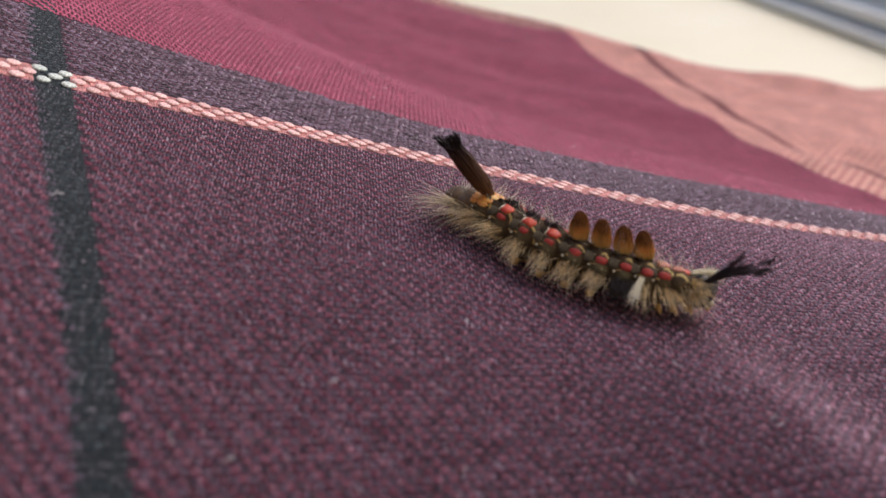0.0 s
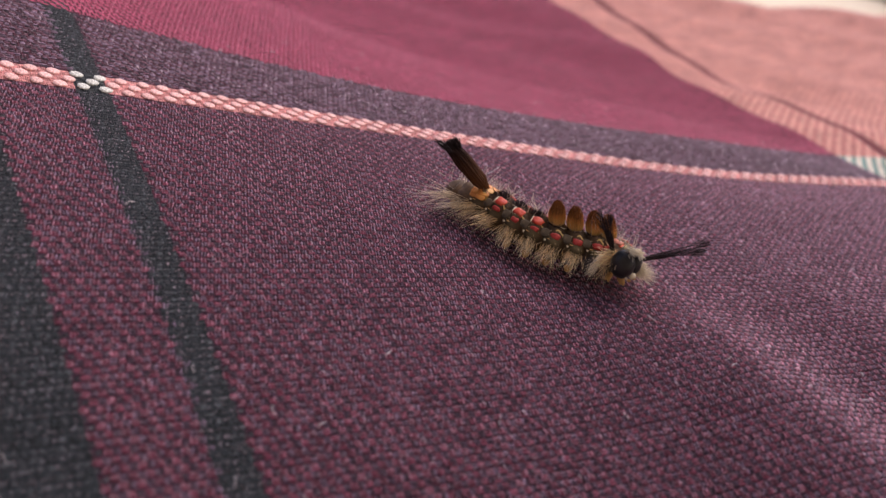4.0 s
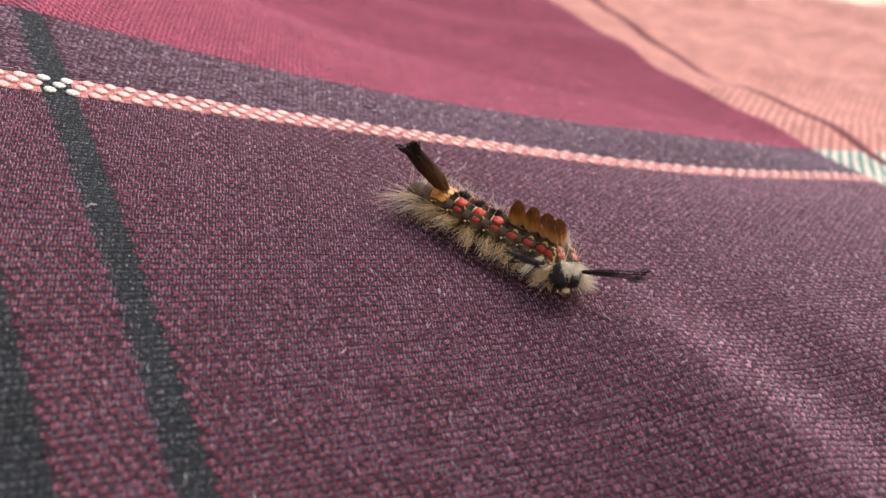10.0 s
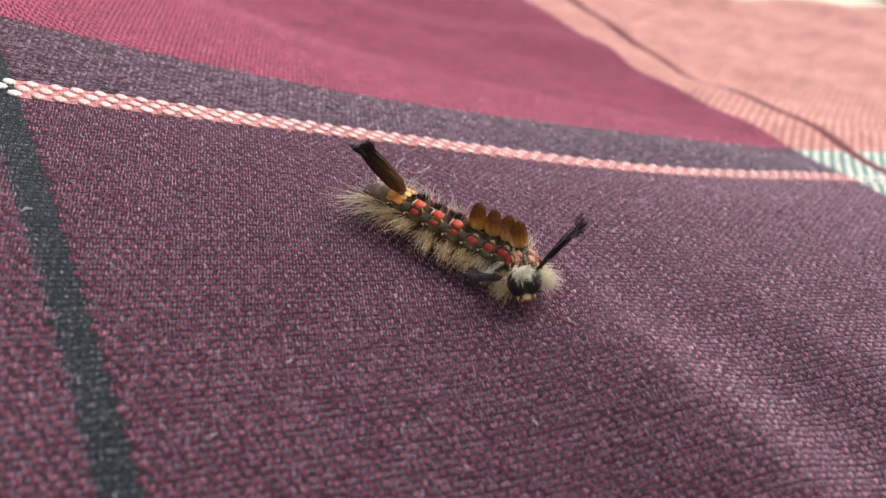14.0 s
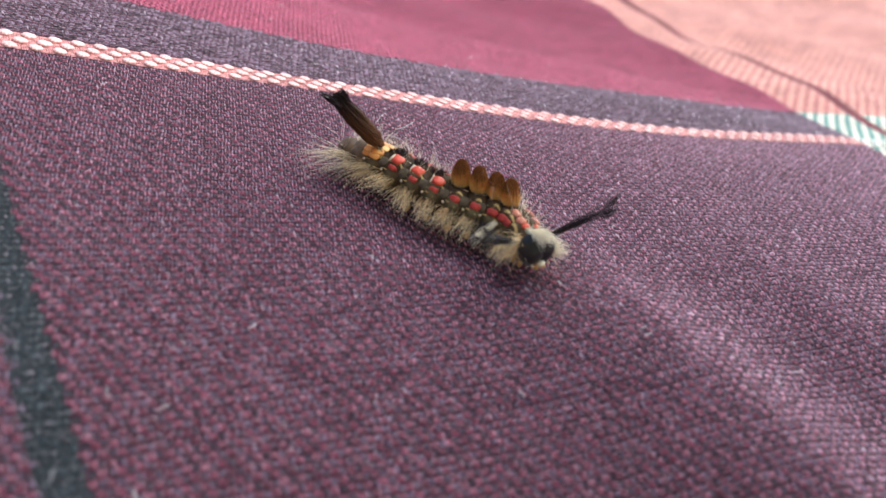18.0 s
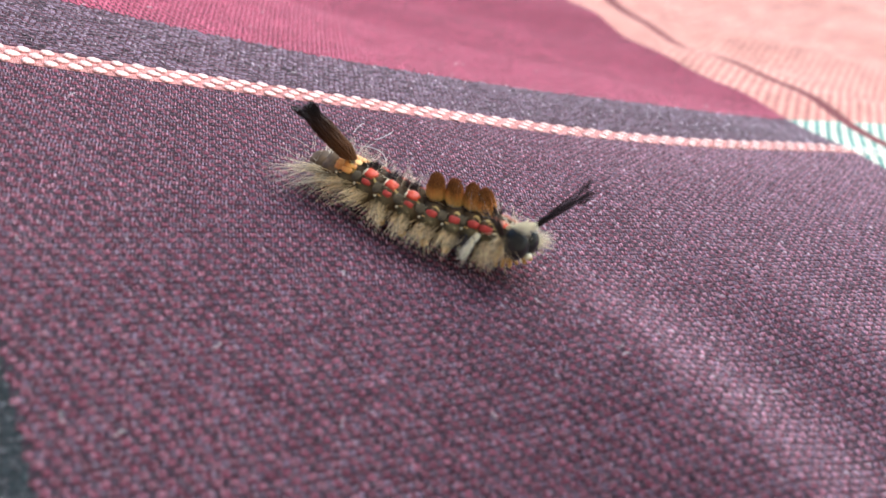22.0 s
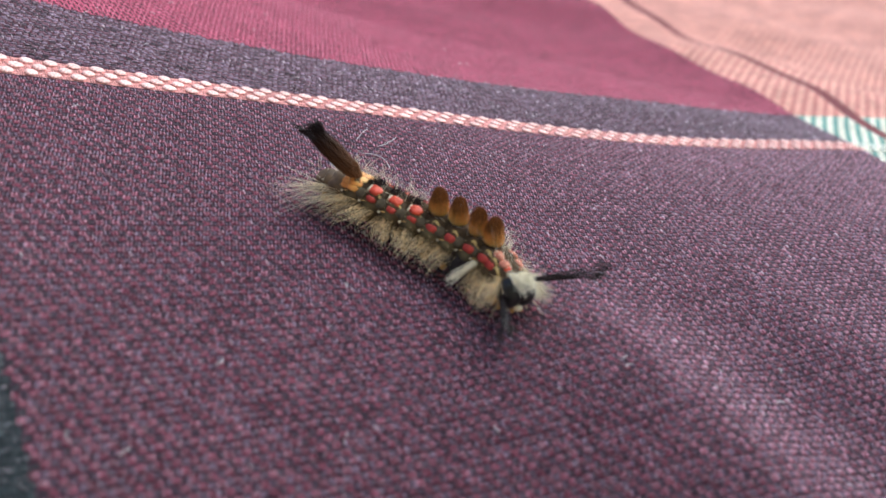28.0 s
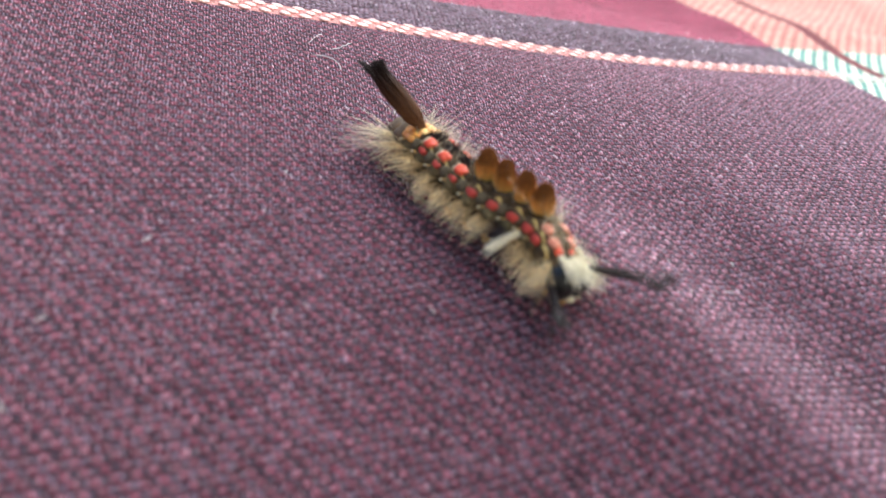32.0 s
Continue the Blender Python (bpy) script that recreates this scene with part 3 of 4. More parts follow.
def body_segment(k, parent):
    """One ring of the body: a bulging, folded ring with warts, hairs and legs. k: 0 behind the head to 12 at the tail."""
    w = WIDTH[k]
    rng = np.random.default_rng(100 + k)
    bm = bmesh.new()
    vs = blob(bm, (0, 0, 0), (1.02, w, w * 0.94), segs=24, rings=14)
    for p in vs:
        a = math.atan2(p.co.z, p.co.y)
        f = 1 + 0.045 * math.sin(5 * a + k) + 0.03 * math.sin(9 * a)
        p.co.y, p.co.z = p.co.y * f, p.co.z * f
        p.co.x += 0.05 * MM * math.sin(6 * a)
    seg = part("segment", bm, TAIL_SKIN if k > 10 else SKIN, parent)
    # flat warts in two rows on each side, red on most of the rings
    for s in (1, -1):
        if 2 <= k <= 9:
            size = (0.31, 0.21) if k < 7 else (0.28, 0.16)
            wart("red_wart", (0.06, s * w * 0.84, w * 0.43), (*size, 0.11), s * -62, RED, seg, "red wart", k + s)
            wart("dark_fold", (-0.62, s * w * 0.83, w * 0.46), (0.26, 0.30, 0.06), s * -60, VELVET, seg, "dark velvet fold", k + s)
        if k in (7, 8, 9):
            wart("red_wart", (0.02, s * w * 0.55, w * 0.745), (0.37, 0.30, 0.15), s * -35, SCARLET, seg, "orange red wart", k + 2 * s)
            wart("cream_rim", (-0.38, s * w * 0.54, w * 0.74), (0.05, 0.26, 0.08), s * -35, CREAM, seg, "cream rim", k)
            m = 80
            r2 = np.stack([-0.25 + 0.26 * rng.standard_normal(m), s * w * 0.14 + 0.10 * rng.standard_normal(m), np.full(m, w * 0.86)], -1)
            strands("black_tuft", r2, cone_ways(rng, m, (-0.3, 0, 1.0), 0.35), 0.20 + 0.22 * rng.random(m), 0.055, H_BLACK, seg, label="short black tuft", seed=k + s)
        if k in (1, 2):
            wart("red_wart", (0.0, s * w * 0.40, w * 0.82), (0.34, 0.24, 0.12), s * -26, DUSKY, seg, "dusky orange wart", k + s)
        if k == 0:
            wart("red_wart", (-0.35, s * w * 0.30, w * 0.86), (0.30, 0.22, 0.12), s * -20, SCARLET, seg, "orange red wart", s)
        if 2 <= k < 11:
            wart("cream_fleck", (-0.50, s * w * 0.985, w * 0.17), (0.065, 0.06, 0.06), s * -82, CREAM, seg, "cream fleck", k)
            wart("cream_fleck", (-0.28, s * w * 0.975, w * 0.26), (0.13, 0.018, 0.028), s * -78, YELLOW, seg, "thin yellow line", k + s)
    if k in (10, 11):
        for y, wide, mat in ((0.0, 0.20, ORANGE), (-0.36, 0.14, YELLOW), (0.36, 0.14, YELLOW), (-0.66, 0.17, ORANGE), (0.66, 0.17, ORANGE), (-0.86, 0.13, ORANGE), (0.86, 0.13, ORANGE)):
            wart("orange_patch", (0.02 if k == 10 else 0.50, y * w, w * 0.93 * math.sqrt(1 - y * y)), ((0.60 if k == 10 else 0.50) - 0.3 * abs(y), wide * 1.5, 0.04), -60 * y, mat, seg, "orange yellow streak", k + 3 * y)
    # pale hairs in tufts fanning from the flanks
    for s in (1, -1):
        black = k == 4
        white = k == 3
        tail = k >= 11
        n = 170 if black else (((60 if s < 0 else 110) if k < 3 else 75) if k < 4 else (60 if tail else 105))
        roots = np.stack([0.30 * rng.standard_normal(n), s * w * (0.88 + 0.06 * rng.random(n)), w * (-0.45 + 0.52 * rng.random(n))], -1)
        back = -1.1 if k >= 11 else (-0.6 if k > 8 else (-0.2 if k > 4 else (0.0 if k > 2 else 0.3)))
        heads = np.array([back, s * 1.0, (0.15 if s > 0 and k < 3 else -0.85) if k < 4 else -0.72]) + np.array([0.34, 0.12, 0.20]) * rng.standard_normal((4, 3))
        if tail:
            heads = np.array([back, s * 0.7, -0.15]) + 0.60 * rng.standard_normal((12, 3))
        ways = heads[rng.integers(0, len(heads), n)] + 0.060 * rng.standard_normal((n, 3))
        loose = rng.random(n) < 0.22
        ways[loose] += 0.38 * rng.standard_normal((int(loose.sum()), 3))
        ln = (0.70 + 1.45 * rng.random(n) ** 1.2) * (0.74 if k < 3 else 0.68 if k < 9 else (0.82 if k < 11 else 1.85))
        mat, label = (H_BLACK, "black flank hair") if black else (H_WHITE, "fluffy white neck hair") if s > 0 and k < 3 else ((H_TAIL, "long fine grey tail hair") if tail else (H_SIDE, "pale greyish yellow flank hair"))
        strands("flank_hair", roots, ways, ln, 0.030 if tail else 0.037, mat, seg, bend=0.10, label=label, seed=k * 7 + s, curl=0.06)
        if white:
            m = 60
            r2 = np.stack([-0.15 + 0.07 * rng.standard_normal(m), s * (w * 0.97 + 0.05 * rng.random(m)), w * (0.0 + 0.22 * rng.random(m))], -1)
            w2 = cone_ways(rng, m, (-0.30, s * 1.0, -0.80), 0.12)
            strands("white_tuft", r2, w2, 1.35 + 0.5 * rng.random(m), 0.065, H_WHITE, seg, label="bright white tuft", seed=k + s, curl=0.03, tip=0.2)
    # sparse long hairs over the back
    n = 10
    roots = np.stack([0.4 * rng.standard_normal(n), w * 0.6 * rng.uniform(-1, 1, n), np.full(n, w * 0.82)], -1)
    ways = cone_ways(rng, n, (-0.2, 0, 1.0), 0.5)
    strands("back_hair", roots, ways, 0.6 + 1.0 * rng.random(n), 0.026, H_WHITE, seg, label="sparse pale back hair", seed=k + 50, curl=0.08)
    if k >= 3:
        # wispy pale hair beyond the back
        n = 22
        roots = np.stack([0.4 * rng.standard_normal(n), w * rng.uniform(0.55, 0.9, n), w * rng.uniform(0.35, 0.7, n)], -1)
        strands("wispy_hair", roots, cone_ways(rng, n, (-0.25, 0.75, 0.75), 0.30), 0.6 + 0.9 * rng.random(n), 0.028, H_WHITE, seg, label="wispy pale hair beyond the back", seed=k + 150, curl=0.08)
    if 3 <= k <= 6:
        # a dense upright paddle of hair, narrow at its foot, rounded and darker at its top
        n = 640
        a, r = rng.uniform(0, 2 * math.pi, n), np.sqrt(rng.random(n))
        cx, cy = r * np.cos(a), r * np.sin(a)
        roots = np.stack([0.26 * cx - 0.16, 0.34 * cy - 0.08, np.full(n, w * 0.74)], -1)
        ways = np.stack([0.185 * cx - 0.20, 0.22 * cy - 0.06, np.ones(n)], -1) + 0.025 * rng.standard_normal((n, 3))
        ln = (1.66 - 0.64 * r ** 2.2) * (0.93 + 0.1 * rng.random(n))
        out = np.stack([0.22 * cx, 0.20 * cy, 0 * cx], -1)
        strands("brush", roots, ways, ln, 0.050, H_BRUSH, seg, label="dense ochre hair brush with brown tips", seed=k, tip=0.6, belly=out)
        m = 90
        a = rng.uniform(0, 2 * math.pi, m)
        r2 = np.stack([0.40 * np.cos(a) - 0.16, 0.55 * np.sin(a) - 0.08, np.full(m, w * 0.72)], -1)
        w2 = np.stack([0.20 * np.cos(a) - 0.06, 0.46 * np.sin(a), np.ones(m)], -1) + 0.12 * rng.standard_normal((m, 3))
        strands("brush_fringe", r2, w2, 0.18 + 0.22 * rng.random(m), 0.055, H_BLACK, seg, label="short black fringe round the foot of the brush", seed=k + 90)
    if k == 10:
        # the tail pencil: a long brown plume, fuller in its middle, with feathered black tips
        plume("tail_pencil", (-0.05, w * -0.20, w * 0.77), (-0.70, -0.70, 0.66), 4.5, 0.15, 0.32, 620, 0.052, H_PLUME, seg, "long dark brown tail hair pencil", rng, splay=0.055, lobes=4, lobe=0.62)
    if k == 0:
        # a cream ruff and a white crest behind the head
        for s in (1, -1):
            n = 150
            roots = np.stack([0.15 + 0.22 * rng.standard_normal(n), s * w * (0.45 + 0.5 * rng.random(n)), w * (-0.4 + 1.0 * rng.random(n))], -1)
            strands("neck_ruff", roots, cone_ways(rng, n, (0.55, s * 0.95, -0.10), 0.30), 0.7 + 0.9 * rng.random(n), 0.042, H_SIDE if s < 0 else H_WHITE, seg, label="cream ruff hair", seed=28 + s, bend=0.1, curl=0.06)
        n = 380
        roots = np.stack([0.35 + 0.2 * rng.standard_normal(n), w * 0.5 * rng.uniform(-1, 1, n), np.full(n, w * 0.82)], -1)
        strands("white_crest", roots, cone_ways(rng, n, (0.86, 0, 0.54), 0.14), 0.9 + 0.65 * rng.random(n), 0.07, H_WHITE, seg, label="white crest above the head", seed=40, bend=0.36, curl=0.05)
    # legs
    for s in (1, -1):
        if k <= 2:
            blob_part("true_leg", (0.25, s * 0.42, -w - 0.05), (0.13, 0.13, 0.36), LEG, seg, "short jointed orange leg", turn=Euler((0.35 * s, -0.35, 0)))
        elif k in (5, 6, 7, 8, 12):
            blob_part("proleg", (0.0, s * 0.5, -w * 0.95), (0.26, 0.24, 0.34), LEG, seg, "stubby orange proleg")
    return seg


def head_part(parent):
    """The glossy black head shell with its cleft, pale mouth, eyes and feelers."""
    bm = bmesh.new()
    for s in (1, -1):
        blob(bm, (0.0, s * 0.34, 0.10), (0.76, 0.70, 0.92), segs=18, rings=12)
    head = part("head", bm, HEAD, parent, "glossy black head shell")
    blob_part("lip", (0.68, 0, -0.44), (0.19, 0.27, 0.20), CREAM, head, "cream mouth knob", lumpy=0.12)
    for s in (1, -1):
        blob_part("jaw", (0.66, s * 0.24, -0.70), (0.13, 0.13, 0.10), LEG, head, "amber jaw")
        blob_part("feeler", (0.62, s * 0.50, -0.50), (0.15, 0.055, 0.055), CREAM, head, "pale stubby feeler", turn=Euler((0, 0.35, 0.3 * s)))
        for j in range(3):
            blob_part("eye", (0.58 - 0.05 * j, s * (0.70 + 0.06 * j), -0.20 - 0.13 * j), (0.05, 0.05, 0.05), HEAD, head, "tiny round black eye")
    return head


caterpillar = new("caterpillar")
tagged(caterpillar, "hairy caterpillar with red warts and ochre brushes on the cloth", "caterpillar")
SEGMENTS = [body_segment(k, caterpillar) for k in range(13)]
HEAD_PART = head_part(caterpillar)
PENCILS = [plume("neck_pencil", (0, 0, 0), (1, 0, 0), (3.2, 4.3)[k], 0.06, (0.03, 0.07)[k], (80, 64)[k], 0.034, H_BLACK, caterpillar, "long black neck hair pencil", np.random.default_rng(60 + k), splay=(0.085, 0.055)[k], lobes=4, lobe=0.55, m=11, tuft=0.045) for k in range(2)]


# ---- the surroundings beyond the cloth, and an added unseen wall ----
def bench():
    bm = bmesh.new()
    bmesh.ops.create_cube(bm, size=1.0, matrix=Matrix.Translation((0.1, 0.25, BENCH * MM - 0.02)) @ Matrix.Diagonal((1.3, 1.5, 0.04, 1)))
    bmesh.ops.bevel(bm, geom=bm.edges[:], offset=0.006, segments=3, affect="EDGES")
    n = Nodes("cream_painted_wood")
    g = n.noise(30.0, 5)
    n.bump(n.noise(300.0, 4), 0.2, 0.0005)
    paint = n.done(n.ramp(g, [(0.3, (0.90, 0.80, 0.56)), (0.7, (0.94, 0.86, 0.63))]), 0.6)
    table = new("bench")
    tagged(table, "cream painted wooden bench in bright daylight", "bench")
    top = mesh_object("bench_top", bm, paint, False)
    top.parent = table
    for x in (-0.46, 0.66):
        for y in (-0.40, 0.90):
            bm = bmesh.new()
            low, high = -0.5, BENCH * MM - 0.038
            bmesh.ops.create_cube(bm, size=1.0, matrix=Matrix.Translation((x, y, (low + high) / 2)) @ Matrix.Diagonal((0.06, 0.06, high - low, 1)))
            bmesh.ops.bevel(bm, geom=bm.edges[:], offset=0.005, segments=2, affect="EDGES")
            leg = mesh_object("leg", bm, paint, False)
            leg.parent = table


def ground():
    bm = bmesh.new()
    bmesh.ops.create_grid(bm, x_segments=1, y_segments=1, size=30)
    n = Nodes("pale_stone")
    ob = mesh_object("ground", bm, n.done(n.ramp(n.noise(12.0, 5), [(0.3, (0.36, 0.34, 0.29)), (0.7, (0.46, 0.43, 0.37))]), 0.85))
    ob.location = (0, 0, -0.5)
    tagged(ob, "pale stone ground under the bench", "ground", kind="structure")


def wall():
    # Added out of view behind the camera to block sky light from there.
    bm = bmesh.new()
    bmesh.ops.create_cube(bm, size=1.0, matrix=Matrix.Translation((0, -0.75, 0.9)) @ Matrix.Diagonal((5.0, 0.12, 2.8, 1)))
    n = Nodes("sky_block_plaster")
    ob = mesh_object("sky_block_wall", bm, n.done(n.ramp(n.noise(9.0, 5), [(0.3, (0.24, 0.20, 0.17)), (0.7, (0.30, 0.26, 0.22))]), 0.9), False)
    tagged(ob, "unseen plain wall added to block sky light from the near side", "wall", kind="structure")


def seat_pad():
    """A ribbed grey pad with white piping that lies on the bench behind the cloth."""
    cover = plain_material("grey_weave", (0.55, 0.61, 0.63), (0.67, 0.72, 0.73), 900, 0.8)
    pipe = plain_material("white_piping", (0.75, 0.75, 0.72), (0.85, 0.85, 0.82), 900, 0.5)
    pad = new("seat_pad")
    tagged(pad, "ribbed grey woven seat pad with white piped edge", "cushion")
    pad.matrix_basis = Matrix.Translation((0.101, 0.277, BENCH * MM)) @ pose(0, 0, 0, 0, 0, -72)
    bm = bmesh.new()
    bmesh.ops.create_cube(bm, size=1.0, matrix=Matrix.Translation((0, 0.152, 0.0035)) @ Matrix.Diagonal((0.46, 0.30, 0.007, 1)))
    bmesh.ops.bevel(bm, geom=bm.edges[:], offset=0.004, segments=3, affect="EDGES")
    part("cover", bm, cover, pad)
    for z, y in ((0.0075, 0.005), (0.0022, 0.0)):
        bm = bmesh.new()
        bmesh.ops.create_cone(bm, cap_ends=True, segments=10, radius1=0.0018, radius2=0.0018, depth=0.46, matrix=Matrix.Translation((0, y, z)) @ pose(0, 0, 0, 0, 90, 0))
        part("piping", bm, pipe, pad, "white piping")
    bm = bmesh.new()
    bmesh.ops.create_cube(bm, size=1.0, matrix=Matrix.Diagonal((0.0016, 0.27, 0.0016, 1)))
    bmesh.ops.bevel(bm, geom=bm.edges[:], offset=0.0005, segments=2, affect="EDGES")
    first = part("rib", bm, cover, pad)
    for k in range(110):
        ob = first if k == 0 else new("rib", first.data)
        ob.parent = pad
        ob.matrix_basis = pose(-0.218 + 0.004 * k, 0.155, 0.0072)


bench()
ground()
wall()
seat_pad()


# ---- lint ----
LINT = plain_material("pale_lint", (0.50, 0.46, 0.47), (0.68, 0.64, 0.64), 3000, 0.8)


def lint_fibre(x, y, length, turn, curl, thick, rng):
    """A short curled pale fibre lying on the cloth."""
    n, pts, a = 9, [], turn
    px, py = x, y
    for k in range(n):
        pts.append((px, py, float(cloth_z(px, py)) + 0.09 + thick + 0.12 * math.sin(math.pi * k / (n - 1)) * rng.random()))
        a += curl / n + rng.gauss(0, 0.12)
        px, py = px + math.cos(a) * length / n, py + math.sin(a) * length / n
    bm = bmesh.new()
    rings = []
    for k, p in enumerate(pts):
        q, r = Vector(pts[max(k - 1, 0)]), Vector(pts[min(k + 1, n - 1)])
        d = (r - q).normalized()
        s = d.cross(Vector((0, 0, 1))).normalized()
        o = s.cross(d)
        w = thick * (0.6 if k in (0, n - 1) else 1.0)
        rings.append([bm.verts.new((Vector(p) + w * (math.cos(b) * s + math.sin(b) * o)) * MM) for b in (0, 1.57, 3.14, 4.71)])
    for k in range(n - 1):
        for j in range(4):
            bm.faces.new((rings[k][j], rings[k][(j + 1) % 4], rings[k + 1][(j + 1) % 4], rings[k + 1][j]))
    for ring in (rings[0][::-1], rings[-1]):
        bm.faces.new(ring)
    ob = mesh_object("lint_fibre", bm, LINT)
    tagged(ob, "tiny pale curled lint fibre on the cloth", "lint", "lint fibres on the cloth")


def scatter_lint():
    rng = random.Random(11)
    lint_fibre(-0.3, 4.5, 3.2, 0.9, -2.3, 0.035, rng)
    lint_fibre(-0.8, 6.2, 2.4, 1.3, -0.3, 0.03, rng)
    lint_fibre(0.6, 5.9, 2.7, 0.5, 0.6, 0.03, rng)
    for x, y in ((-5.6, -15.0), (-20.1, -8.6), (25.1, 25.5), (10.1, -9.3), (7.3, -16.7), (22.0, -13.2), (-8.2, -19.6), (24.9, 12.3), (13.7, -12.9), (22.5, -10.7), (-8.5, -23.7), (6.8, 29.5)):
        lint_fibre(x, y, rng.uniform(0.4, 0.9), rng.uniform(0, 6.3), rng.uniform(-1.5, 1.5), 0.036, rng)
    for k in range(70):
        lint_fibre(rng.uniform(-26, 38), rng.uniform(-26, 34), rng.uniform(0.2, 0.7), rng.uniform(0, 6.3), rng.uniform(-2, 2), rng.uniform(0.012, 0.024), rng)


scatter_lint()
build_stripe()

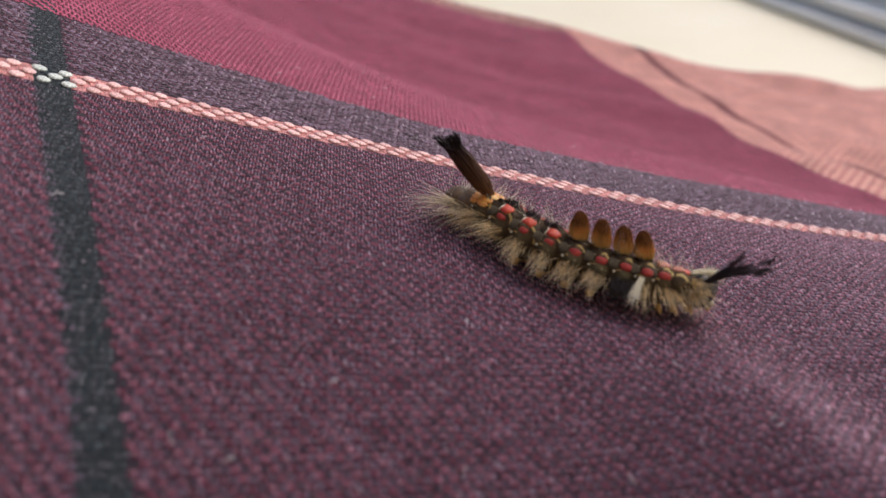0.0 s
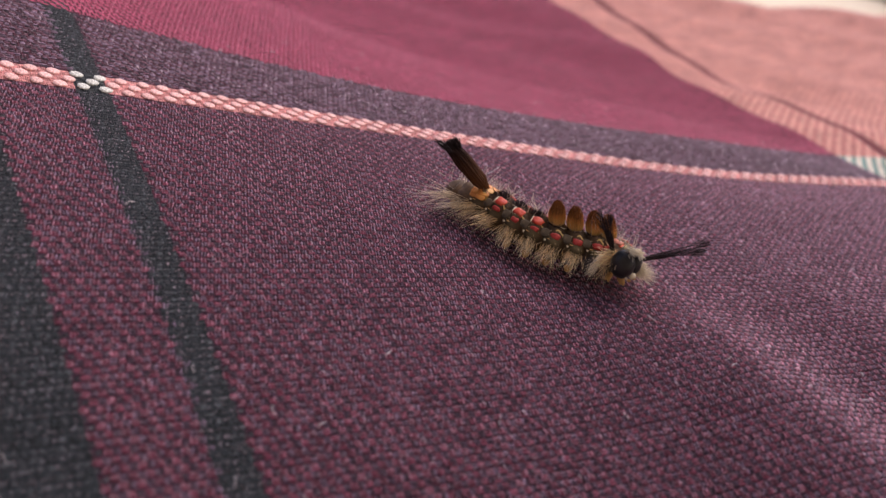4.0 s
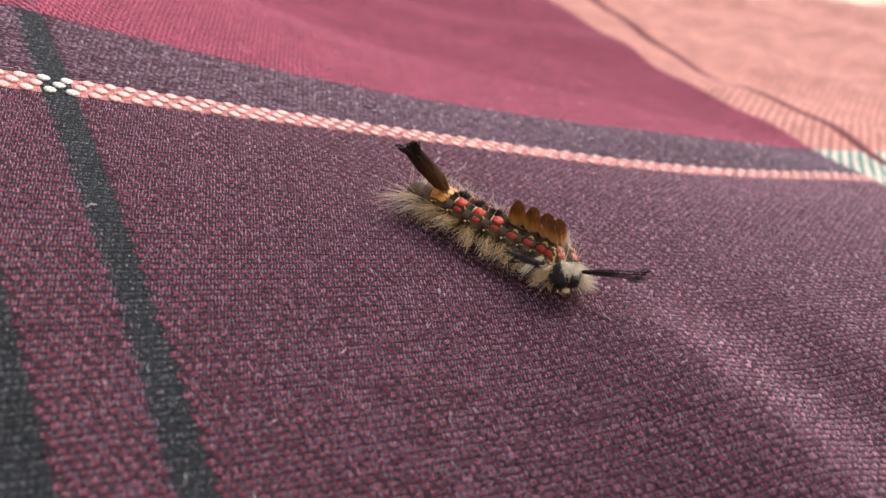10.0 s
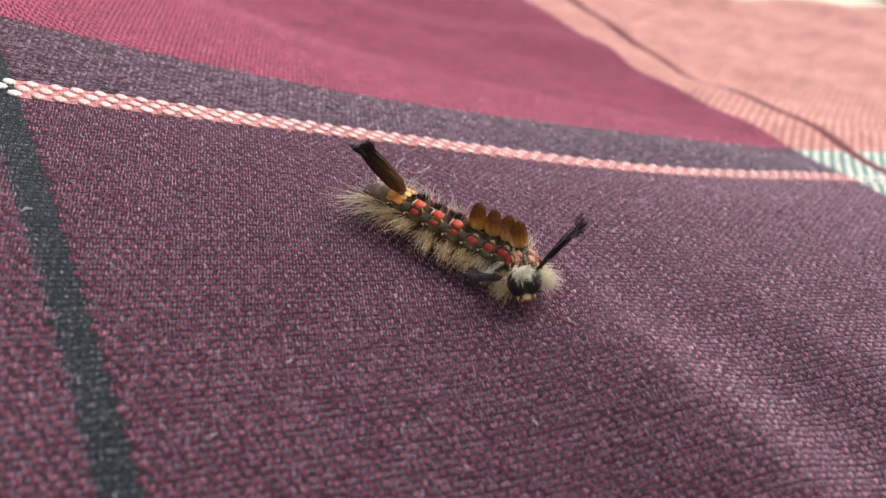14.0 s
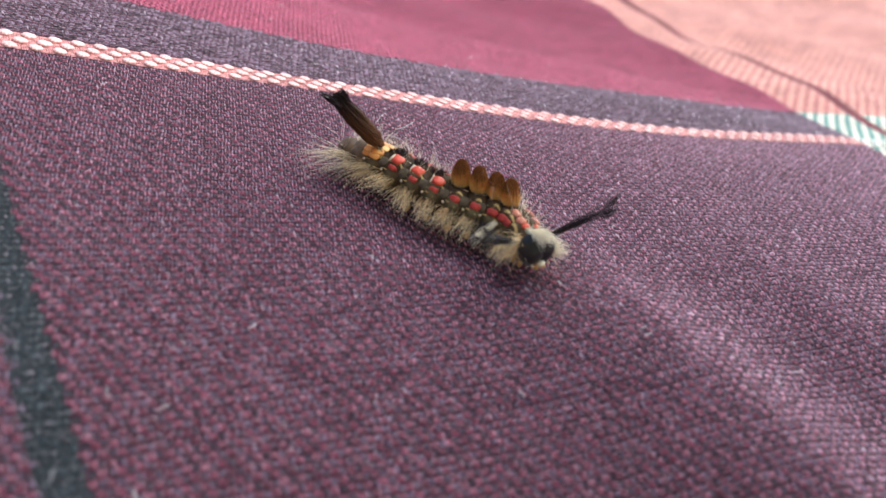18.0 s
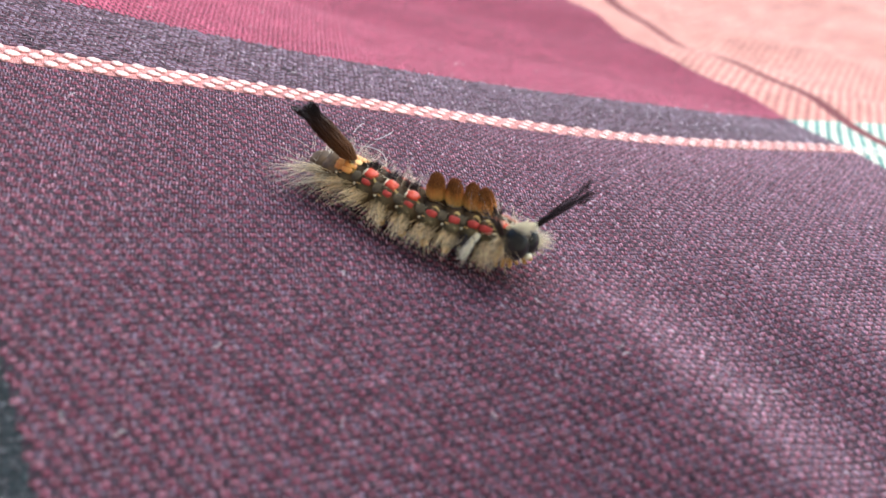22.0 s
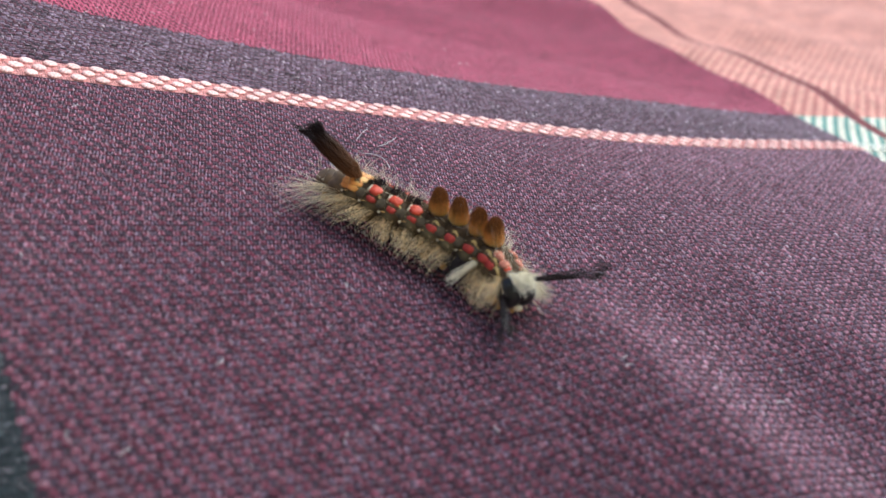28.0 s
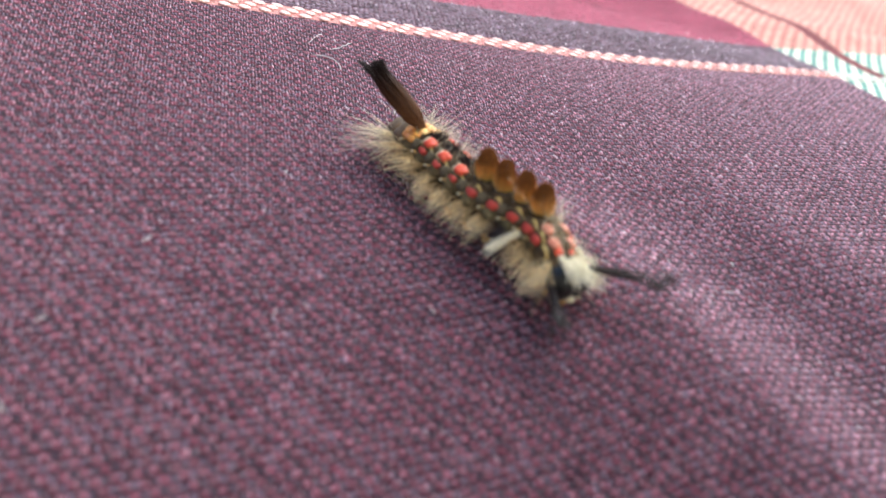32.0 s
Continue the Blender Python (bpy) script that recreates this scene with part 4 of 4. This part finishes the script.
# seconds; the back at the tail pencil, the red warts, the last and the first brush (x, y each);
# the head: x, y, height over the cloth, heading, nod, lean; millimetres and degrees
CRAWL = [
    (0, 0.44, 0.56, 2.4, -2.41, 5.16, -2.68, 8.72, -3.27, 11.87, -3.45, 1.7, -25, 10, 25),
    (0.5, 0.95, -0.44, 2.86, -3.12, 5.35, -3.64, 8.82, -3.76, 11.37, -4.46, 1.7, -25, 10, 25),
    (1, 1.05, -0.28, 2.75, -2.46, 5.47, -3.32, 8.79, -3.28, 11.18, -4.13, 1.7, -28, 10, 25),
    (1.5, 0.92, -0.63, 2.85, -2.96, 5.19, -3.74, 8.62, -3.57, 10.82, -5.04, 1.8, -35, 10, 25),
    (2, 0.52, -1.01, 2.51, -3.01, 4.77, -3.95, 7.53, -3.59, 9.54, -4.66, 2, -45, 5, 25),
    (2.5, 0.26, -1.64, 2.26, -3.74, 4.36, -4.37, 7.4, -5.7, 8.3, -6.47, 1.9, -55, 8, 25),
    (3, 0.28, -1.46, 2.21, -3.61, 4.41, -4.21, 7.7, -5.4, 8.58, -7.34, 1.8, -58, 10, 25),
    (3.5, 0.26, -1.22, 2.09, -3.71, 4.41, -4.08, 7.8, -4.9, 8.52, -6.84, 2.1, -55, 5, 24),
    (5.5, 0.23, -1.17, 2.11, -3.76, 4.44, -4.11, 7.8, -4.2, 8.53, -6.78, 2.6, -50, 0, 22),
    (6, 0.3, -1.32, 2.13, -3.79, 4.47, -4.05, 7.78, -4.2, 8.67, -6.66, 2.7, -50, 0, 22),
    (7, 0.31, -1.16, 2.16, -3.62, 4.5, -3.96, 7.74, -4.2, 8.71, -5.63, 2.75, -50, -4, 20),
    (8, 0.27, -1.23, 2.08, -3.76, 4.49, -3.99, 7.7, -4.2, 8.49, -5.52, 2.75, -50, -4, 20),
    (8.5, 0.27, -1.3, 2.09, -3.71, 4.43, -4.12, 7.5, -4.5, 8.19, -5.84, 2.6, -55, 0, 22),
    (9, 0.24, -1.25, 2.14, -3.66, 4.44, -4.06, 7.2, -5, 7.56, -7.19, 2, -68, 8, 20),
    (9.5, 0.22, -1.34, 2.24, -3.54, 4.49, -4.03, 7, -5.4, 7.3, -7.67, 1.7, -80, 15, 25),
    (10.5, 0.2, -1.4, 2.23, -3.46, 4.47, -4.13, 6.98, -5.44, 7.55, -7.35, 1.7, -78, 12, 5),
    (12, 0.1, -1.51, 2.18, -3.54, 4.4, -4.2, 6.94, -5.51, 7.19, -7.76, 1.7, -80, 12, 5),
    (13.5, 0.1, -1.51, 2.2, -3.61, 4.44, -4.33, 6.91, -5.58, 7.16, -7.93, 1.7, -82, 12, -10),
    (14.5, 0.09, -1.52, 2.19, -3.59, 4.45, -4.39, 6.96, -5.6, 7.42, -7.74, 1.7, -80, 12, -8),
    (16.5, 0.07, -1.62, 2.17, -3.66, 4.44, -4.46, 7.2, -5.6, 8.21, -8.05, 1.7, -68, 12, 25),
    (17.5, 0.01, -1.57, 2.13, -3.69, 4.4, -4.48, 7.2, -5.64, 8.46, -8.41, 1.8, -65, 10, 12),
    (18.5, 0.07, -1.63, 2.11, -3.61, 4.4, -4.5, 7.2, -5.68, 8.49, -8.27, 1.9, -60, 8, 12),
    (19.5, 0.03, -1.62, 2.12, -3.67, 4.44, -4.43, 7.23, -5.62, 8.69, -7.76, 1.9, -60, 8, 10),
    (21, -0.06, -1.74, 2.08, -3.68, 4.39, -4.52, 7.33, -5.37, 9.03, -7.36, 2.2, -55, 4, 8),
    (22, -0.02, -1.74, 2.12, -3.8, 4.43, -4.53, 7.4, -5.2, 9.03, -7.11, 2.4, -52, 2, 8),
    (23, 0.01, -1.87, 2.14, -3.85, 4.46, -4.66, 7.4, -5.8, 9.09, -7.58, 1.9, -60, 8, 10),
    (23.5, 0, -1.92, 2.13, -3.88, 4.45, -4.71, 7.3, -6, 8.81, -8.82, 1.7, -70, 16, 20),
    (24.5, 0.05, -2.1, 2.14, -3.95, 4.47, -4.76, 7.2, -6.3, 8.35, -9.26, 1.6, -78, 20, 12),
    (25.5, 0.02, -2.17, 2.12, -4.01, 4.46, -4.78, 7.2, -6.5, 8.17, -9.52, 1.6, -80, 22, 12),
    (27.5, 0.09, -2.44, 2.11, -4.08, 4.45, -4.85, 7.28, -6.9, 8.49, -9.31, 1.6, -75, 20, 12),
    (28.5, 0.28, -2.4, 2.13, -4.27, 4.36, -5, 7.38, -7.15, 8.44, -9.52, 1.6, -75, 20, 12),
    (29, 0.42, -2.36, 2.2, -4.12, 4.42, -4.97, 7.45, -7.3, 8.42, -9.72, 1.6, -75, 20, 12),
    (30, 0.81, -2.54, 2.59, -4.09, 4.76, -4.99, 7.6, -7.6, 8.54, -9.94, 1.6, -75, 18, 12),
    (30.5, 2.44, -2.74, 3.89, -4.97, 5.87, -6.53, 8.5, -9.2, 9.69, -11.56, 1.6, -65, 25, 12),
    (31, 3.83, -3.4, 5.03, -5.61, 7.11, -7.24, 9.8, -10, 11.16, -12.62, 1.6, -60, 25, 12),
    (31.5, 5.04, -5.19, 6.2, -7.32, 8.06, -9.42, 10.8, -11.7, 13.04, -13.17, 1.6, -45, 25, 12),
    (32, 6.7, -6.62, 7.78, -8.96, 9.56, -10.95, 12, -13.3, 13.11, -16.1, 1.6, -70, 25, 12),
]


def spine(row):
    """Places of the head, the thirteen rings and their directions at one moment."""
    rear, warts, brush, front = (np.array(row[k:k + 2]) for k in (1, 3, 5, 7))
    face, lift = np.array(row[9:11]), row[11]
    warts = 0.3 * warts + 0.35 * (rear + brush)
    tail = rear + (rear - warts) * 0.35 + (rear - brush) * 0.22
    knots = np.array([0.0, 4.0, 7.0, 9.0, 11.0, 13.0])
    pts = np.array([face, front, brush, warts, rear, tail])
    tan = np.gradient(pts, knots, axis=0)
    s = np.arange(14.0)
    i = np.clip(np.searchsorted(knots, s, "right") - 1, 0, 4)
    h = knots[i + 1] - knots[i]
    q = ((s - knots[i]) / h)[:, None]
    h = h[:, None]
    xy = (2 * q**3 - 3 * q**2 + 1) * pts[i] + (q**3 - 2 * q**2 + q) * h * tan[i] + (3 * q**2 - 2 * q**3) * pts[i + 1] + (q**3 - q**2) * h * tan[i + 1]
    rise = np.array([lift] + [1.55 + (lift - 1.55) * max(0, 1 - k / 4.0) ** 1.2 for k in range(1, 14)])
    rise[12:] -= (0.12, 0.3)
    z = cloth_z(xy[:, 0], xy[:, 1]) + rise
    return np.column_stack([xy, z])


# where the two neck pencils point, camera side and far side: along the cloth's rim, and upwards away from it
PLUMES = [(0, 0.7, 0.4, 0.95, 0.2), (2.2, 0.2, 0.5, 0.95, 0.2), (3.0, -0.4, 0.6, 0.97, 0.2), (5.6, 0.05, 1, 0.97, 0.2), (7.2, -0.05, 1, 0.85, 0.5), (8.0, -0.15, 1, 0.9, 0.45), (8.7, -0.6, 0.75, 0.97, 0.2),
          (9.5, -0.9, 0.4, 0.9, -0.35), (10.2, -0.88, 0.35, 0.9, 0.2), (11.0, -0.9, 0.25, 0.85, 0.5), (13.0, -0.9, 0.15, 0.8, 0.6), (14.4, -0.9, 0.05, 0.6, 0.75),
          (15.5, -0.8, -0.2, 0.8, 0.5), (16.6, -0.7, -0.4, 1, 0.1), (18.0, -0.8, 0.1, 0.85, 0.45), (19.5, -0.35, 0.5, 0.85, 0.42), (22.5, -0.25, 0.5, 0.75, 0.55),
          (23.3, -0.2, 0.3, 0.85, 0.35), (24.2, 0.05, -0.8, 1, -0.05), (26.0, 0.05, -0.8, 1, 0.0), (27.5, 0.05, -0.8, 1, 0.12),
          (28.5, 0.05, -0.8, 1, 0.06), (29.0, 0.05, -0.8, 1, -0.08), (30.0, 0.05, -0.8, 1, -0.12), (30.5, 0.05, -0.8, 0.93, -0.36), (31.0, 0.05, -0.8, 1, -0.16), (31.5, 0.05, -0.8, 1, 0.05), (32.0, 0.05, -0.8, 1, -0.2)]
RIGHTWARD, UPWARD, NEARWARD = Vector((1, 0, 0)), Vector((0, 0.58, 0.81)), Vector((0, -0.81, 0.58))


def pencil_pose(t, k):
    a, b = (float(np.interp(t, [r[0] for r in PLUMES], [r[1 + 2 * k + j] for r in PLUMES])) for j in (0, 1))
    way = RIGHTWARD * a + UPWARD * b + NEARWARD * math.sqrt(max(0.0, 1 - a * a - b * b))
    way.z = max(way.z, -0.22)
    return way.to_track_quat("X", "Z").to_matrix().to_4x4()


def motions():
    roots, rings, heads, pencils = [], [[] for _ in range(13)], [], [[], []]
    for row in CRAWL:
        t = row[0]
        p = spine(row)
        base = np.array([row[1], row[2], cloth_z(row[1], row[2])])
        roots.append((t, pose(*(base * MM))))
        yaw, nod, lean = row[12:15]
        for k in range(13):
            a, b = p[k], p[min(k + 2, 13)]
            d = Vector(a - b)
            turn = d.to_track_quat("X", "Z").to_matrix().to_4x4()
            f = max(0.0, 1 - k / 3.5)
            roll = -lean * f - 20 * (1 - f)
            m = Matrix.Translation(Vector((p[k + 1] - base) * MM)) @ turn @ Matrix.Rotation(radians(roll), 4, "X")
            rings[k].append((t, m))
        for k, s in ((0, -1), (1, 1)):
            foot = rings[0][-1][1] @ Vector((0.25 * MM, s * 0.70 * MM, (0.15, 0.40)[k] * MM))
            pencils[k].append((t, Matrix.Translation(foot) @ pencil_pose(t, k)))
        heads.append((t, Matrix.Translation(Vector((p[0] - base) * MM)) @ pose(0, 0, 0, 0, 0, yaw) @ pose(0, 0, 0, -lean * 0.4, nod, 0)))
    walk(caterpillar, roots)
    for k in range(13):
        walk(SEGMENTS[k], rings[k])
    walk(HEAD_PART, heads)
    for k in (0, 1):
        walk(PENCILS[k], pencils[k])


motions()
